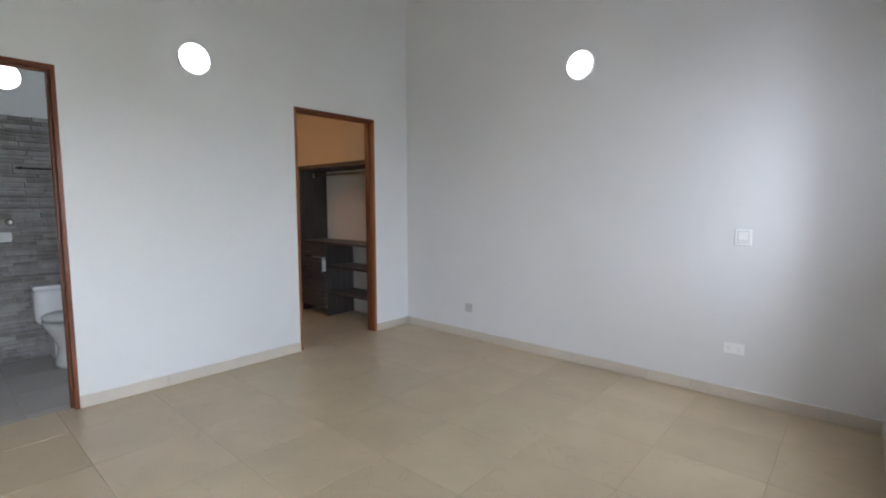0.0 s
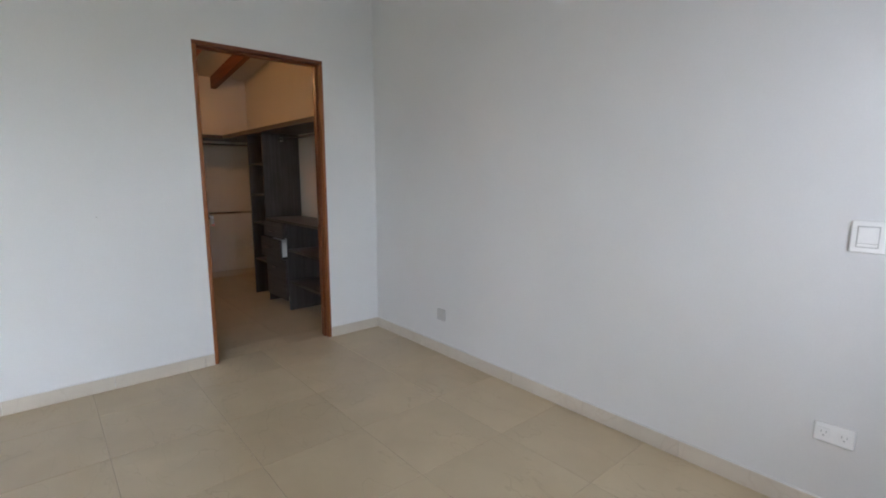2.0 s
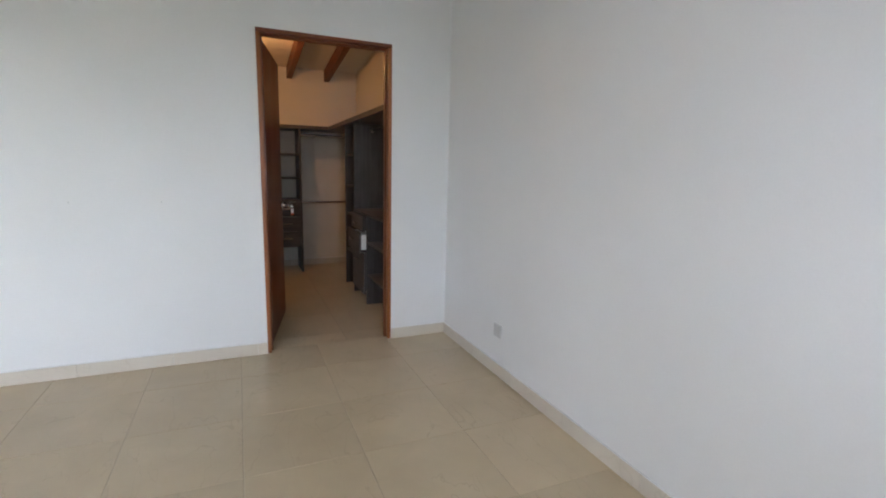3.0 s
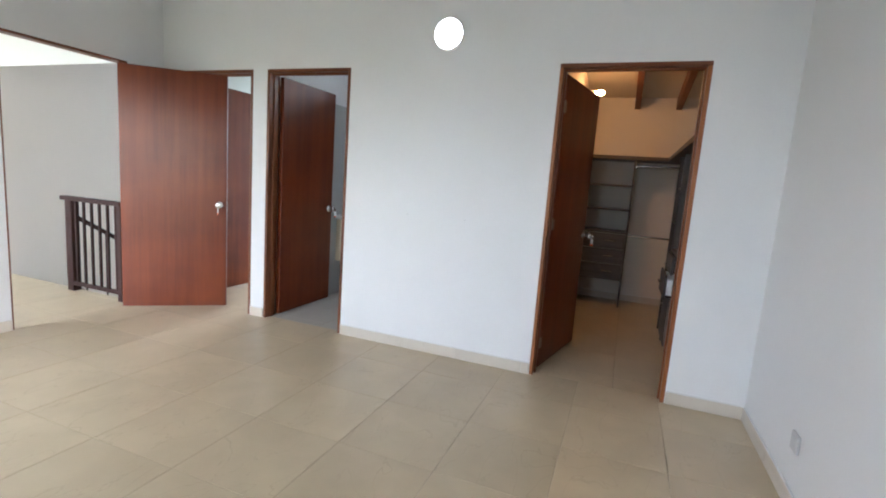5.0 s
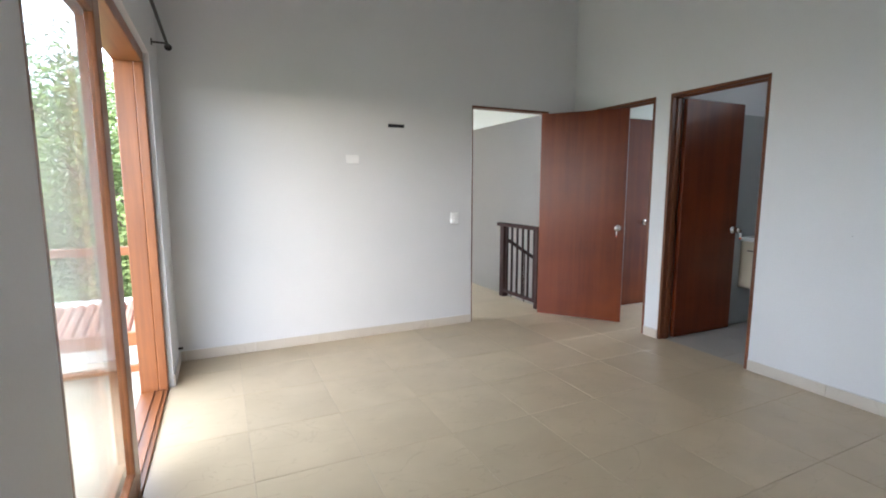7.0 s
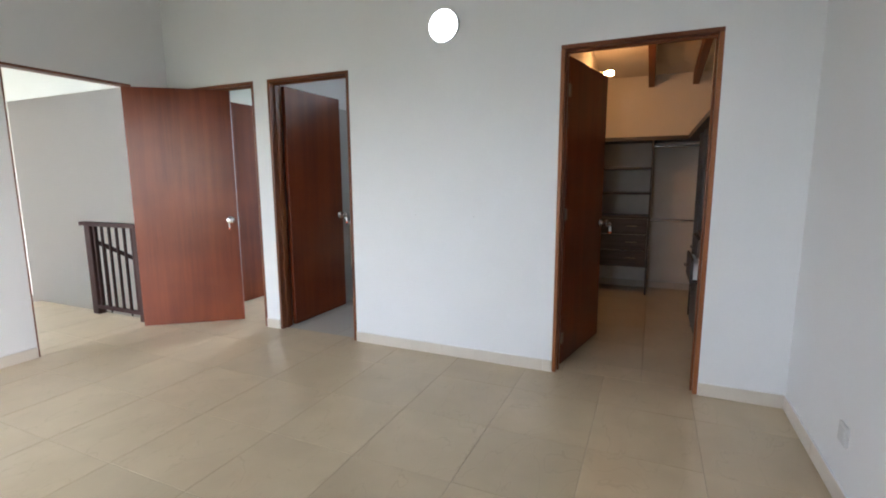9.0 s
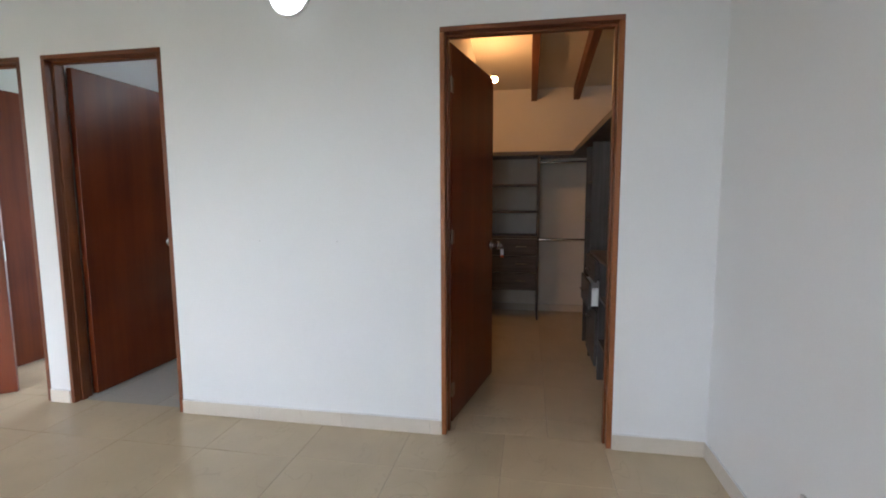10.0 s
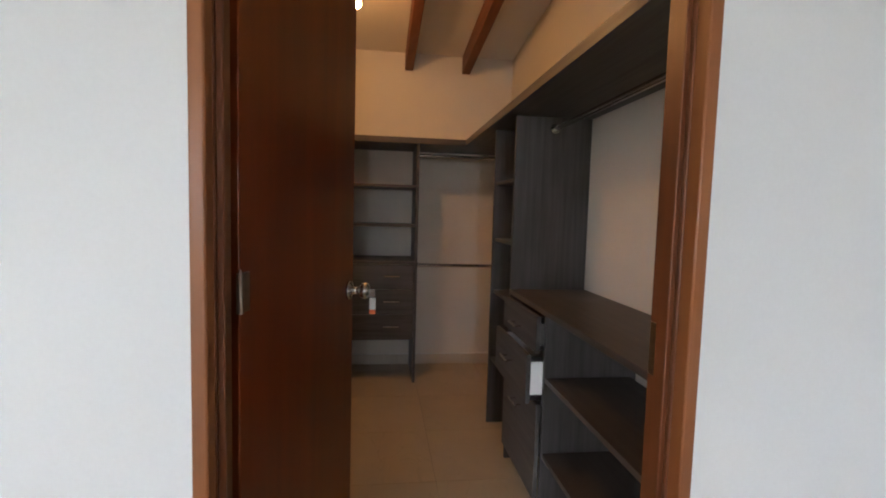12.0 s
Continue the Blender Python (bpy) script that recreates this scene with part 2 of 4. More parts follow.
GLASS = bpy.data.materials.new("clear_glass")
GLASS.use_nodes = True
gn = GLASS.node_tree.nodes
gb = gn["Principled BSDF"]
gb.inputs["Base Color"].default_value = (0.95, 0.97, 0.96, 1)
gb.inputs["Transmission Weight"].default_value = 1.0
gb.inputs["Roughness"].default_value = 0.0
gb.inputs["IOR"].default_value = 1.45


# ---------------------------------------------------------------- mesh helpers
def box(bm, x0, x1, y0, y1, z0, z1, bev=0.0, seg=1):
    c = ((x0 + x1) / 2, (y0 + y1) / 2, (z0 + z1) / 2)
    made = bmesh.ops.create_cube(bm, size=1.0, matrix=Matrix.Translation(c) @ Matrix.Diagonal((x1 - x0, y1 - y0, z1 - z0, 1)))
    if bev:
        edges = list({e for v in made["verts"] for e in v.link_edges})
        bmesh.ops.bevel(bm, geom=edges, offset=bev, segments=seg, affect="EDGES", profile=0.5)
    return bm


def block(x0, x1, y0, y1, z0, z1, bev=0.0, seg=1):
    return box(bmesh.new(), x0, x1, y0, y1, z0, z1, bev, seg)


def rod(bm, a, b, r, n=12, r2=None):
    a, b = Vector(a), Vector(b)
    d = b - a
    m = Matrix.Translation((a + b) / 2) @ d.to_track_quat("Z", "Y").to_matrix().to_4x4()
    bmesh.ops.create_cone(bm, cap_ends=True, segments=n, radius1=r, radius2=r if r2 is None else r2, depth=d.length, matrix=m)
    return bm


def lathe(bm, profile, m=Matrix(), n=24):
    """Turns (radius, height) pairs about z."""
    rings = []
    for r, h in profile:
        rings.append([bm.verts.new(m @ Vector((r * math.cos(i * math.tau / n), r * math.sin(i * math.tau / n), h))) for i in range(n)])
    for a, b in zip(rings, rings[1:]):
        for i in range(n):
            f = bm.faces.new((a[i], a[(i + 1) % n], b[(i + 1) % n], b[i]))
            f.smooth = True
    bm.faces.new(rings[0][::-1])
    bm.faces.new(rings[-1])
    return bm


def mesh_of(name, bm, mat):
    me = bpy.data.meshes.new(name)
    bmesh.ops.recalc_face_normals(bm, faces=bm.faces)
    bm.to_mesh(me)
    bm.free()
    me.materials.append(mat)
    return me


def part(name, bm, mat, parent=None, label="", smooth=False):
    me = mesh_of(name, bm, mat)
    if smooth:
        me.shade_smooth()
    ob = new(name, me)
    if parent is not None:
        ob.parent = parent
    return tagged(ob, label)


def thing(name, label, category, m=Matrix(), group="", kind=""):
    ob = new(name)
    ob.empty_display_size = 0.05
    ob.matrix_world = m
    return tagged(ob, label, category, group, kind)


def structure(name, bm, mat, label):
    return tagged(part(name, bm, mat), label, name.split("_")[0], kind="structure")


def wall_mesh(axis, a0, a1, t0, t1, z0, z1, holes):
    """A wall along axis 'x' or 'y' from a0 to a1, t0 to t1 thick, with openings (a0, a1, z0, z1) through it."""
    bm = bmesh.new()
    cuts = sorted({a0, a1, *(v for h in holes for v in h[:2] if a0 < v < a1)})
    for p, q in zip(cuts, cuts[1:]):
        here = sorted((h[2], h[3]) for h in holes if h[0] <= p and h[1] >= q)
        z = z0
        for lo, hi in [*here, (z1, z1)]:
            if lo > z:
                if axis == "x":
                    box(bm, p, q, t0, t1, z, lo)
                else:
                    box(bm, t0, t1, p, q, z, lo)
            z = max(z, hi)
    bmesh.ops.remove_doubles(bm, verts=bm.verts, dist=1e-5)
    return bm


# ---------------------------------------------------------------- plan
WEST, EAST, NORTH, SOUTH = -3.34, 0.495, 4.82, -0.10      # bedroom faces
WB, EB, NB, SB = -3.46, 0.62, 4.97, -0.20                # their far faces
TOP = 4.5
DOOR_H = 2.13
CLOSET_D = (3.492, 4.375)
BATH_D = (1.10, 1.905)
SIDE_D = (0.03, 0.95)
HALL_D = (-3.0, -2.092)
BALC = (0.42, 2.68, -0.05, 2.18)
WIN = (3.52, 4.10, 0.83, 1.85)
CW, CS = -6.33, 3.44                                       # closet back wall, closet south wall
BW, BS, BN = -4.90, 1.09, 3.32                             # bathroom west, south, north walls

structure("wall_west", wall_mesh("y", SB, NB, WB, WEST, -0.05, TOP, [(*CLOSET_D, -0.05, DOOR_H), (*BATH_D, -0.05, DOOR_H), (*SIDE_D, -0.05, DOOR_H)]), WALL, "smooth white painted wall with three door openings")
structure("wall_north", wall_mesh("x", -6.48, EB, NORTH, NB, -0.05, TOP, []), WALL, "smooth white painted wall with a lamp and sockets")
structure("wall_east", wall_mesh("y", SB, NORTH, EAST, EB, -0.05, TOP, [BALC, WIN]), WALL, "white painted wall with a window and a balcony door")
structure("wall_south", wall_mesh("x", WEST, EAST, SB, SOUTH, -0.05, TOP, [(*HALL_D, -0.05, DOOR_H)]), WALL, "smooth white painted wall with the hall doorway")

bm = bmesh.new()
v = [bm.verts.new(p) for p in ((WB, SB, 4.3), (EB, SB, 3.4), (EB, NB, 3.4), (WB, NB, 4.3), (WB, SB, 4.45), (EB, SB, 3.55), (EB, NB, 3.55), (WB, NB, 4.45))]
for f in ((0, 1, 2, 3), (7, 6, 5, 4), (0, 4, 5, 1), (1, 5, 6, 2), (2, 6, 7, 3), (3, 7, 4, 0)):
    bm.faces.new([v[i] for i in f])
structure("ceiling", bm, CEIL, "white sloping plaster ceiling high above the room")

# unseen eave, added to keep the high sky's light off the floor
bm = bmesh.new()
v = [bm.verts.new(p) for p in ((EB, SB - 0.3, 3.36), (2.15, SB - 0.3, 2.72), (2.15, 6.2, 2.72), (EB, 6.2, 3.36), (EB, SB - 0.3, 3.52), (2.15, SB - 0.3, 2.88), (2.15, 6.2, 2.88), (EB, 6.2, 3.52))]
for f in ((0, 1, 2, 3), (7, 6, 5, 4), (0, 4, 5, 1), (1, 5, 6, 2), (2, 6, 7, 3), (3, 7, 4, 0)):
    bm.faces.new([v[i] for i in f])
structure("ceiling_eave", bm, CEIL, "unseen white slab over the balcony, added to hold back high sky light")

# closet shell
structure("wall_closet_back", block(-6.48, CW, CS, NORTH, -0.05, 3.2), CREAM, "cream painted wall behind the closet shelving")
structure("wall_closet_south", block(-6.48, WB, BN, CS, -0.05, 3.2), CREAM, "cream painted wall with a bare bulb")
structure("wall_closet_lining", block(CW, WB, NORTH - 0.006, NORTH - 0.002, 0.0, 3.2), CREAM, "cream painted wall behind the closet counter")
bm = bmesh.new()
zc = lambda x: 2.47 + 0.115 * (x - CW)
v = [bm.verts.new(p) for p in ((-6.48, BN, zc(-6.48)), (WB, BN, zc(WB)), (WB, NB, zc(WB)), (-6.48, NB, zc(-6.48)), (-6.48, BN, zc(-6.48) + 0.12), (WB, BN, zc(WB) + 0.12), (WB, NB, zc(WB) + 0.12), (-6.48, NB, zc(-6.48) + 0.12))]
for f in ((0, 1, 2, 3), (7, 6, 5, 4), (0, 4, 5, 1), (1, 5, 6, 2), (2, 6, 7, 3), (3, 7, 4, 0)):
    bm.faces.new([v[i] for i in f])
structure("ceiling_closet", bm, CREAM, "cream sloping closet ceiling between wooden beams")
for y in (3.985, 4.435):
    beam = thing("ceiling_beam", "dark brown wooden beam under the closet ceiling", "beam", pose(CW, y, 0), "closet beams", "structure")
    bm = bmesh.new()
    v = [bm.verts.new((x, s * 0.032, zc(CW + x) + d)) for x in (0, WB - CW) for s, d in ((-1, 0.01), (1, 0.01), (1, -0.135), (-1, -0.135))]
    for f in ((0, 1, 2, 3), (7, 6, 5, 4), (0, 4, 5, 1), (1, 5, 6, 2), (2, 6, 7, 3), (3, 7, 4, 0)):
        bm.faces.new([v[i] for i in f])
    bmesh.ops.bevel(bm, geom=list(bm.edges), offset=0.004, segments=1, affect="EDGES")
    part("timber", bm, BEAM, beam)

# bathroom shell
structure("wall_bath_west", wall_mesh("y", 0.95, BN, -5.05, BW, -0.05, 3.0, [(2.2, 3.0, 2.12, 2.6)]), WALL, "white painted bathroom wall above stone cladding")
structure("wall_bath_south", block(-5.75, WB, 0.952, BS, -0.05, 3.0), WALL, "white painted bathroom wall above grey tiles")
structure("ceiling_bath", block(-5.05, WB, 0.95, BN, 2.75, 2.85), CEIL, "white bathroom ceiling")
structure("wall_bath_north", block(-5.05, WB, BN - 0.06, BN - 0.002, -0.05, 2.75), WALL, "white bathroom wall")

# side room beyond the corner doorway
structure("wall_side_back", wall_mesh("y", SB, 0.952, -5.75, -5.60, -0.05, 2.7, [(0.05, 0.85, 0.4, 2.4)]), WALL, "white wall at the end of the side room")
structure("wall_side_south", block(-5.60, WB, SB, SOUTH, -0.05, 2.7), WALL, "white wall of the side room")
structure("ceiling_side", block(-5.75, WB, SB, 0.95, 2.62, 2.7), CREAM, "cream ceiling of the side room")

# stair hall
HX = -3.0
structure("wall_hall_stair", block(-6.0, HX, -2.22, -2.07, -2.6, 3.4), GREYWALL, "grey shaded wall beside the stairs")
structure("wall_hall_passage", block(HX - 0.15, HX, -4.4, -2.22, -0.05, 3.4), WALL, "white wall of the passage")
structure("wall_hall_end", block(HX - 0.15, 0.699, -4.55, -4.4, -0.05, 3.4), WALL, "white wall at the end of the passage")
structure("wall_hall_east", wall_mesh("y", -4.4, SB, 0.525, 0.699, -0.05, 3.4, [(-3.7, -0.7, 0.5, 2.6)]), WALL, "white wall of the hall with a wide opening")
structure("wall_stair_end", block(-6.0, -5.85, -2.07, SB, -2.6, 3.6), WALL, "white wall at the foot of the stairs")
structure("wall_stair_north", block(-5.85, HX, SB - 0.06, SB - 0.002, -2.6, -0.06), WALL, "white wall below the landing")
bm = bmesh.new()
sl = lambda x: 2.12 + 0.335 * (HX - x)
for x0, x1 in ((-6.0, HX),):
    v = [bm.verts.new(p) for p in ((x0, -2.07, sl(x0)), (x1, -2.07, sl(x1)), (x1, SB, sl(x1)), (x0, SB, sl(x0)), (x0, -2.07, 3.5), (x1, -2.07, 3.5), (x1, SB, 3.5), (x0, SB, 3.5))]
    for f in ((0, 1, 2, 3), (7, 6, 5, 4), (0, 4, 5, 1), (1, 5, 6, 2), (2, 6, 7, 3), (3, 7, 4, 0)):
        bm.faces.new([v[i] for i in f])
structure("ceiling_stairs", bm, CEIL, "white sloping soffit above the stairs")
structure("ceiling_hall", block(HX, 0.699, -4.55, SB, 3.4, 3.5), CREAM, "cream painted hall ceiling")


# ---------------------------------------------------------------- doors
def knob(parent, at, out, tag=False):
    """A turned steel knob on a rose; out is +1 or -1 along local y."""
    m = Matrix.Translation(at) @ pose(0, 0, 0, -90 * out)
    k = part("door_knob", lathe(bmesh.new(), [(0.033, 0), (0.034, 0.006), (0.029, 0.012), (0.014, 0.016), (0.012, 0.036), (0.018, 0.042), (0.027, 0.05), (0.029, 0.06), (0.026, 0.069), (0.016, 0.074), (0.004, 0.075)], m), CHROME, parent, "round brushed steel knob")
    if tag:
        x, y, z = at
        y2 = y + out * 0.082
        bm = bmesh.new()
        box(bm, x - 0.001, x + 0.001, y2 - 0.012, y2 + 0.012, z - 0.022, z + 0.006, 0.0005)
        part("key", bm, CHROME, k, "small steel key")
        bm = bmesh.new()
        box(bm, x - 0.0025, x + 0.0025, y2 + out * 0.004 - 0.011, y2 + out * 0.004 + 0.011, z - 0.066, z - 0.024, 0.002)
        part("key_tag", bm, PLASTIC, k, "white key tag")
        box(b2 := bmesh.new(), x - 0.003, x + 0.003, y2 + out * 0.004 - 0.0115, y2 + out * 0.004 + 0.0115, z - 0.082, z - 0.0665, 0.002)
        part("tag_end", b2, ORANGETAG, k, "orange end of the key tag")


def hinge(parent, x, y, z):
    bm = rod(bmesh.new(), (x, y, z - 0.038), (x, y, z + 0.038), 0.007, 10)
    rod(bm, (x, y, z + 0.038), (x, y, z + 0.045), 0.005, 8, 0.002)
    box(bm, x, x + 0.036, y - 0.0005, y + 0.0035, z - 0.038, z + 0.038)
    part("hinge", bm, BRASS, parent, "small worn brass hinge")


def door_leaf(parent, m, width, height, sides, tag, thick=0.038, hinges=True):
    """A flush door leaf: hinged at the local origin, running along local x, faces along y."""
    leaf = part("leaf", block(0.002, width, -thick / 2, thick / 2, 0.012, height, 0.003, 2), DOOR, parent, "flush reddish-brown varnished door leaf")
    leaf.matrix_world = m
    for s in sides:
        knob(leaf, (width - 0.06, s * thick / 2, 0.955), s, tag == s)
    part("latch_plate", block(width - 0.0005, width + 0.0015, -0.011, 0.011, 0.89, 1.02), CHROME, leaf)
    for z in (0.2, 1.07, 1.88) if hinges else ():
        hinge(leaf, 0.0, -thick / 2 - 0.003, z)
    return leaf


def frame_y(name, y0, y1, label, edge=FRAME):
    """Frame of a doorway in the west wall."""
    d = thing(name, label, "door", pose(WEST, (y0 + y1) / 2, 0), kind="structure")
    h = (y1 - y0) / 2
    a, c, b, f = -0.122, -0.034, 0.004, 0.026
    for s in (-1, 1):
        bm = block(a, c, min(s * h, s * (h - f)), max(s * h, s * (h - f)), 0.0, DOOR_H - f, 0.003)
        box(bm, -0.082, -0.044, min(s * (h - f), s * (h - f - 0.012)), max(s * (h - f), s * (h - f - 0.012)), 0.0, DOOR_H - f - 0.012, 0.002)
        part("door_jamb", bm, FRAME, d)
        part("casing", block(c, b, min(s * h, s * (h - f)), max(s * h, s * (h - f)), 0.0, DOOR_H - f, 0.004, 2), edge, d, "front edge of the door frame")
    bm = block(a, c, -h, h, DOOR_H - f, DOOR_H, 0.003)
    box(bm, -0.082, -0.044, -h + f, h - f, DOOR_H - f - 0.012, DOOR_H - f, 0.002)
    part("door_head", bm, FRAMEH, d)
    part("casing", block(c, b, -h, h, DOOR_H - f, DOOR_H, 0.004, 2), FRAMEH, d)
    return d


d1 = frame_y("door_1", *CLOSET_D, "open reddish-brown wooden door to the dressing closet", LIT_EDGE)
door_leaf(d1, pose(WB - 0.012, CLOSET_D[0] + 0.018, 0, 0, 0, 180 - 11.5), 0.82, 2.095, (-1, 1), -1)
part("strike_plate", block(-0.115, -0.088, 0.4125, 0.4147, 0.91, 1.02, 0.0008), CHROME, d1, "scratched steel strike plate")
d2 = frame_y("door_2", *BATH_D, "open dark reddish-brown bathroom door")
door_leaf(d2, pose(WB - 0.012, BATH_D[0] + 0.04, 0, 0, 0, 180 - 0.5), 0.76, 2.095, (-1, 1), -1, hinges=False)
d3 = frame_y("door_3", *SIDE_D, "open reddish-brown door of the side room")
door_leaf(d3, pose(WB - 0.012, SIDE_D[0] + 0.04, 0, 0, 0, 180 - 1.0), 0.82, 2.095, (-1, 1), 0, hinges=False)

d4 = thing("door_4", "open glossy reddish-brown door to the stair hall", "door", pose((HALL_D[0] + HALL_D[1]) / 2, SOUTH, 0), kind="structure")
hw = (HALL_D[1] - HALL_D[0]) / 2
part("door_stop_strip", block(-hw + 0.018, -hw + 0.075, -0.022, 0.001, 0, DOOR_H - 0.018, 0.002), FRAME, d4)
for s, th in ((-1, 0.018), (1, 0.012)):
    bm = block(min(s * hw, s * (hw - th)), max(s * hw, s * (hw - th)), -0.10, 0.002, 0, DOOR_H - 0.018, 0.003)
    part("door_jamb", bm, FRAME, d4)
part("door_head", block(-hw, hw, -0.10, 0.002, DOOR_H - 0.018, DOOR_H, 0.003), FRAMEX, d4)
door_leaf(d4, pose(-2.90, SOUTH + 0.022, 0, 0, 0, 127.8), 0.845, 2.095, (-1, 1), -1, hinges=False)


# ---------------------------------------------------------------- bedroom fittings
def wall_lamp(at, rz, label):
    """Round flush lamp; its back lies on a wall that faces local +y."""
    lamp = thing("wall_lamp", label, "lamp", pose(*at, 0, 0, rz), "round wall lamps")
    m = pose(0, 0, 0, -90)
    part("base", lathe(bmesh.new(), [(0.112, 0.0), (0.114, 0.012), (0.112, 0.02), (0.104, 0.022)], m, 40), PLASTIC, lamp)
    part("diffuser", lathe(bmesh.new(), [(0.1035, 0.012), (0.1035, 0.024), (0.098, 0.032), (0.08, 0.038), (0.045, 0.042), (0.005, 0.043)], m, 40), LAMP, lamp, "glowing white diffuser")


wall_lamp((WEST, 2.70, 2.34), -90, "lit round white lamp on the white wall between two doors")
wall_lamp((-1.385, NORTH, 2.375), 180, "lit round white lamp on the bare white wall")
wall_lamp((BW, 1.84, 2.33), -90, "lit round white lamp on the bathroom wall")


def plate(name, label, category, at, rz, w, h, kind):
    """A switch or socket plate on a wall that faces local +y."""
    p = thing(name, label, category, pose(*at, 0, 0, rz))
    part("plate", block(-w / 2, w / 2, 0, 0.013, -h / 2, h / 2, 0.005, 2), GREYPL if kind == "blank" else PLASTIC, p)
    if kind == "socket":
        for s in (-1, 1):
            part("socket_face", block(s * w / 4 - 0.019, s * w / 4 + 0.019, 0.012, 0.015, -0.02, 0.02, 0.002), PLASTIC, p)
            bm = bmesh.new()
            box(bm, s * w / 4 - 0.009, s * w / 4 - 0.006, 0.0145, 0.0155, 0.0, 0.009)
            box(bm, s * w / 4 + 0.006, s * w / 4 + 0.009, 0.0145, 0.0155, 0.0, 0.009)
            rod(bm, (s * w / 4, 0.0145, -0.009), (s * w / 4, 0.0155, -0.009), 0.0035, 8)
            part("socket_slots", bm, GREYPL, p)
    elif kind == "switch":
        part("switch_frame", block(-w * 0.32, w * 0.32, 0.012, 0.0145, -h * 0.34, h * 0.34, 0.001), GREYPL, p)
        part("rocker", block(-w * 0.28, w * 0.28, 0.013, 0.0185, -h * 0.2, h * 0.3, 0.002), PLASTIC, p)
        part("rocker", block(-w * 0.28, w * 0.28, 0.013, 0.017, -h * 0.31, -h * 0.22, 0.001), PLASTIC, p)
    elif kind == "double":
        for s in (-1, 1):
            part("rocker", block(-w * 0.26, w * 0.26, 0.012, 0.0185, s * h * 0.17 - h * 0.14, s * h * 0.17 + h * 0.14, 0.002), PLASTIC, p)
    else:
        part("cover", block(-w * 0.33, w * 0.33, 0.012, 0.015, -h * 0.3, h * 0.3, 0.002), GREYPL if kind == "blank" else PLASTIC, p)
    return p


plate("wall_switch", "white plastic rocker switch on the white wall", "switch", (-0.238, NORTH, 1.085), 180, 0.095, 0.11, "switch")
plate("wall_socket", "white double socket low on the white wall", "socket", (-0.255, NORTH, 0.348), 180, 0.12, 0.075, "socket")
plate("wall_socket", "small grey cover plate low on the wall near the corner", "socket", (-2.487, NORTH, 0.295), 180, 0.085, 0.085, "blank")
plate("wall_switch", "white double light switch beside the hall doorway", "switch", (-1.905, SOUTH, 1.057), 0, 0.085, 0.115, "double")
plate("wall_socket", "white blank socket plate high on the white wall", "socket", (-0.913, SOUTH, 1.593), 0, 0.115, 0.075, "cover")

slot = thing("wall_slot", "black horizontal slot cut open in the white wall", "slot", pose(-1.32, SOUTH, 1.895))
part("hole", block(-0.075, 0.075, -0.004, 0.003, -0.014, 0.014, 0.002), BLACK, slot)
part("rim", block(-0.08, 0.08, -0.004, 0.001, -0.019, 0.019, 0.002), WALL, slot)

for y, z in ((2.92, 1.05), (2.46, 1.05)):
    mark = thing("nail_hole", "tiny dark nail hole in the white wall", "hole", pose(WEST, y, z), "nail holes")
    part("hole", rod(bmesh.new(), (-0.004, 0, 0), (0.0008, 0, 0), 0.004, 10), GREYPL, mark)

doorstop = thing("door_stop", "small dark peg on the baseboard in the corner", "door stop", pose(EAST - 0.02, SOUTH + 0.05, 0.12))
part("peg", rod(bmesh.new(), (0.02, 0, 0), (-0.012, 0, 0), 0.009, 10), DARKMETAL, doorstop)


def curtain_rod(y0, y1, z, x=-0.09):
    c = thing("curtain_rod", "black metal curtain rod with ball ends above the opening", "curtain rod", pose(EAST, 0, z), "curtain rods")
    part("pole", rod(bmesh.new(), (x, y0, 0), (x, y1, 0), 0.0095, 12), DARKMETAL, c)
    for y, s in ((y0, -1), (y1, 1)):
        m = Matrix.Translation((x, y, 0)) @ pose(0, 0, 0, -90 * s)
        part("finial", lathe(bmesh.new(), [(0.011, -0.004), (0.014, 0.004), (0.01, 0.008), (0.02, 0.016), (0.0245, 0.028), (0.02, 0.041), (0.006, 0.047)], m, 16), DARKMETAL, c)
        bm = rod(bmesh.new(), (0, y - s * 0.07, 0), (x, y - s * 0.07, 0), 0.006, 8)
        rod(bm, (-0.006, y - s * 0.07, 0), (0, y - s * 0.07, 0), 0.022, 14)
        part("bracket", bm, DARKMETAL, c)


curtain_rod(0.16, 2.85, 2.30)
curtain_rod(3.20, 4.22, 1.97, -0.05)


def pane(parent, x, y0, y1, z0, z1):
    g = part("pane", block(x - 0.003, x + 0.003, y0, y1, z0, z1), GLASS, parent)
    g.visible_shadow = False
    return g


def sash(parent, name, x, y0, y1, z0, z1, w, depth, bottom=None):
    """A glazed sash: two stiles, two rails and a pane."""
    bottom = bottom or w
    for a in ((y0, y0 + w), (y1 - w, y1)):
        part("stile", block(x - depth / 2, x + depth / 2, *a, z0, z1, 0.004), ORANGE, parent)
    part("rail", block(x - depth / 2, x + depth / 2, y0 + w, y1 - w, z0, z0 + bottom, 0.004), ORANGEH, parent)
    part("rail", block(x - depth / 2, x + depth / 2, y0 + w, y1 - w, z1 - w, z1, 0.004), ORANGEH, parent)
    pane(parent, x, y0 + w - 0.005, y1 - w + 0.005, z0 + bottom - 0.005, z1 - w + 0.005)


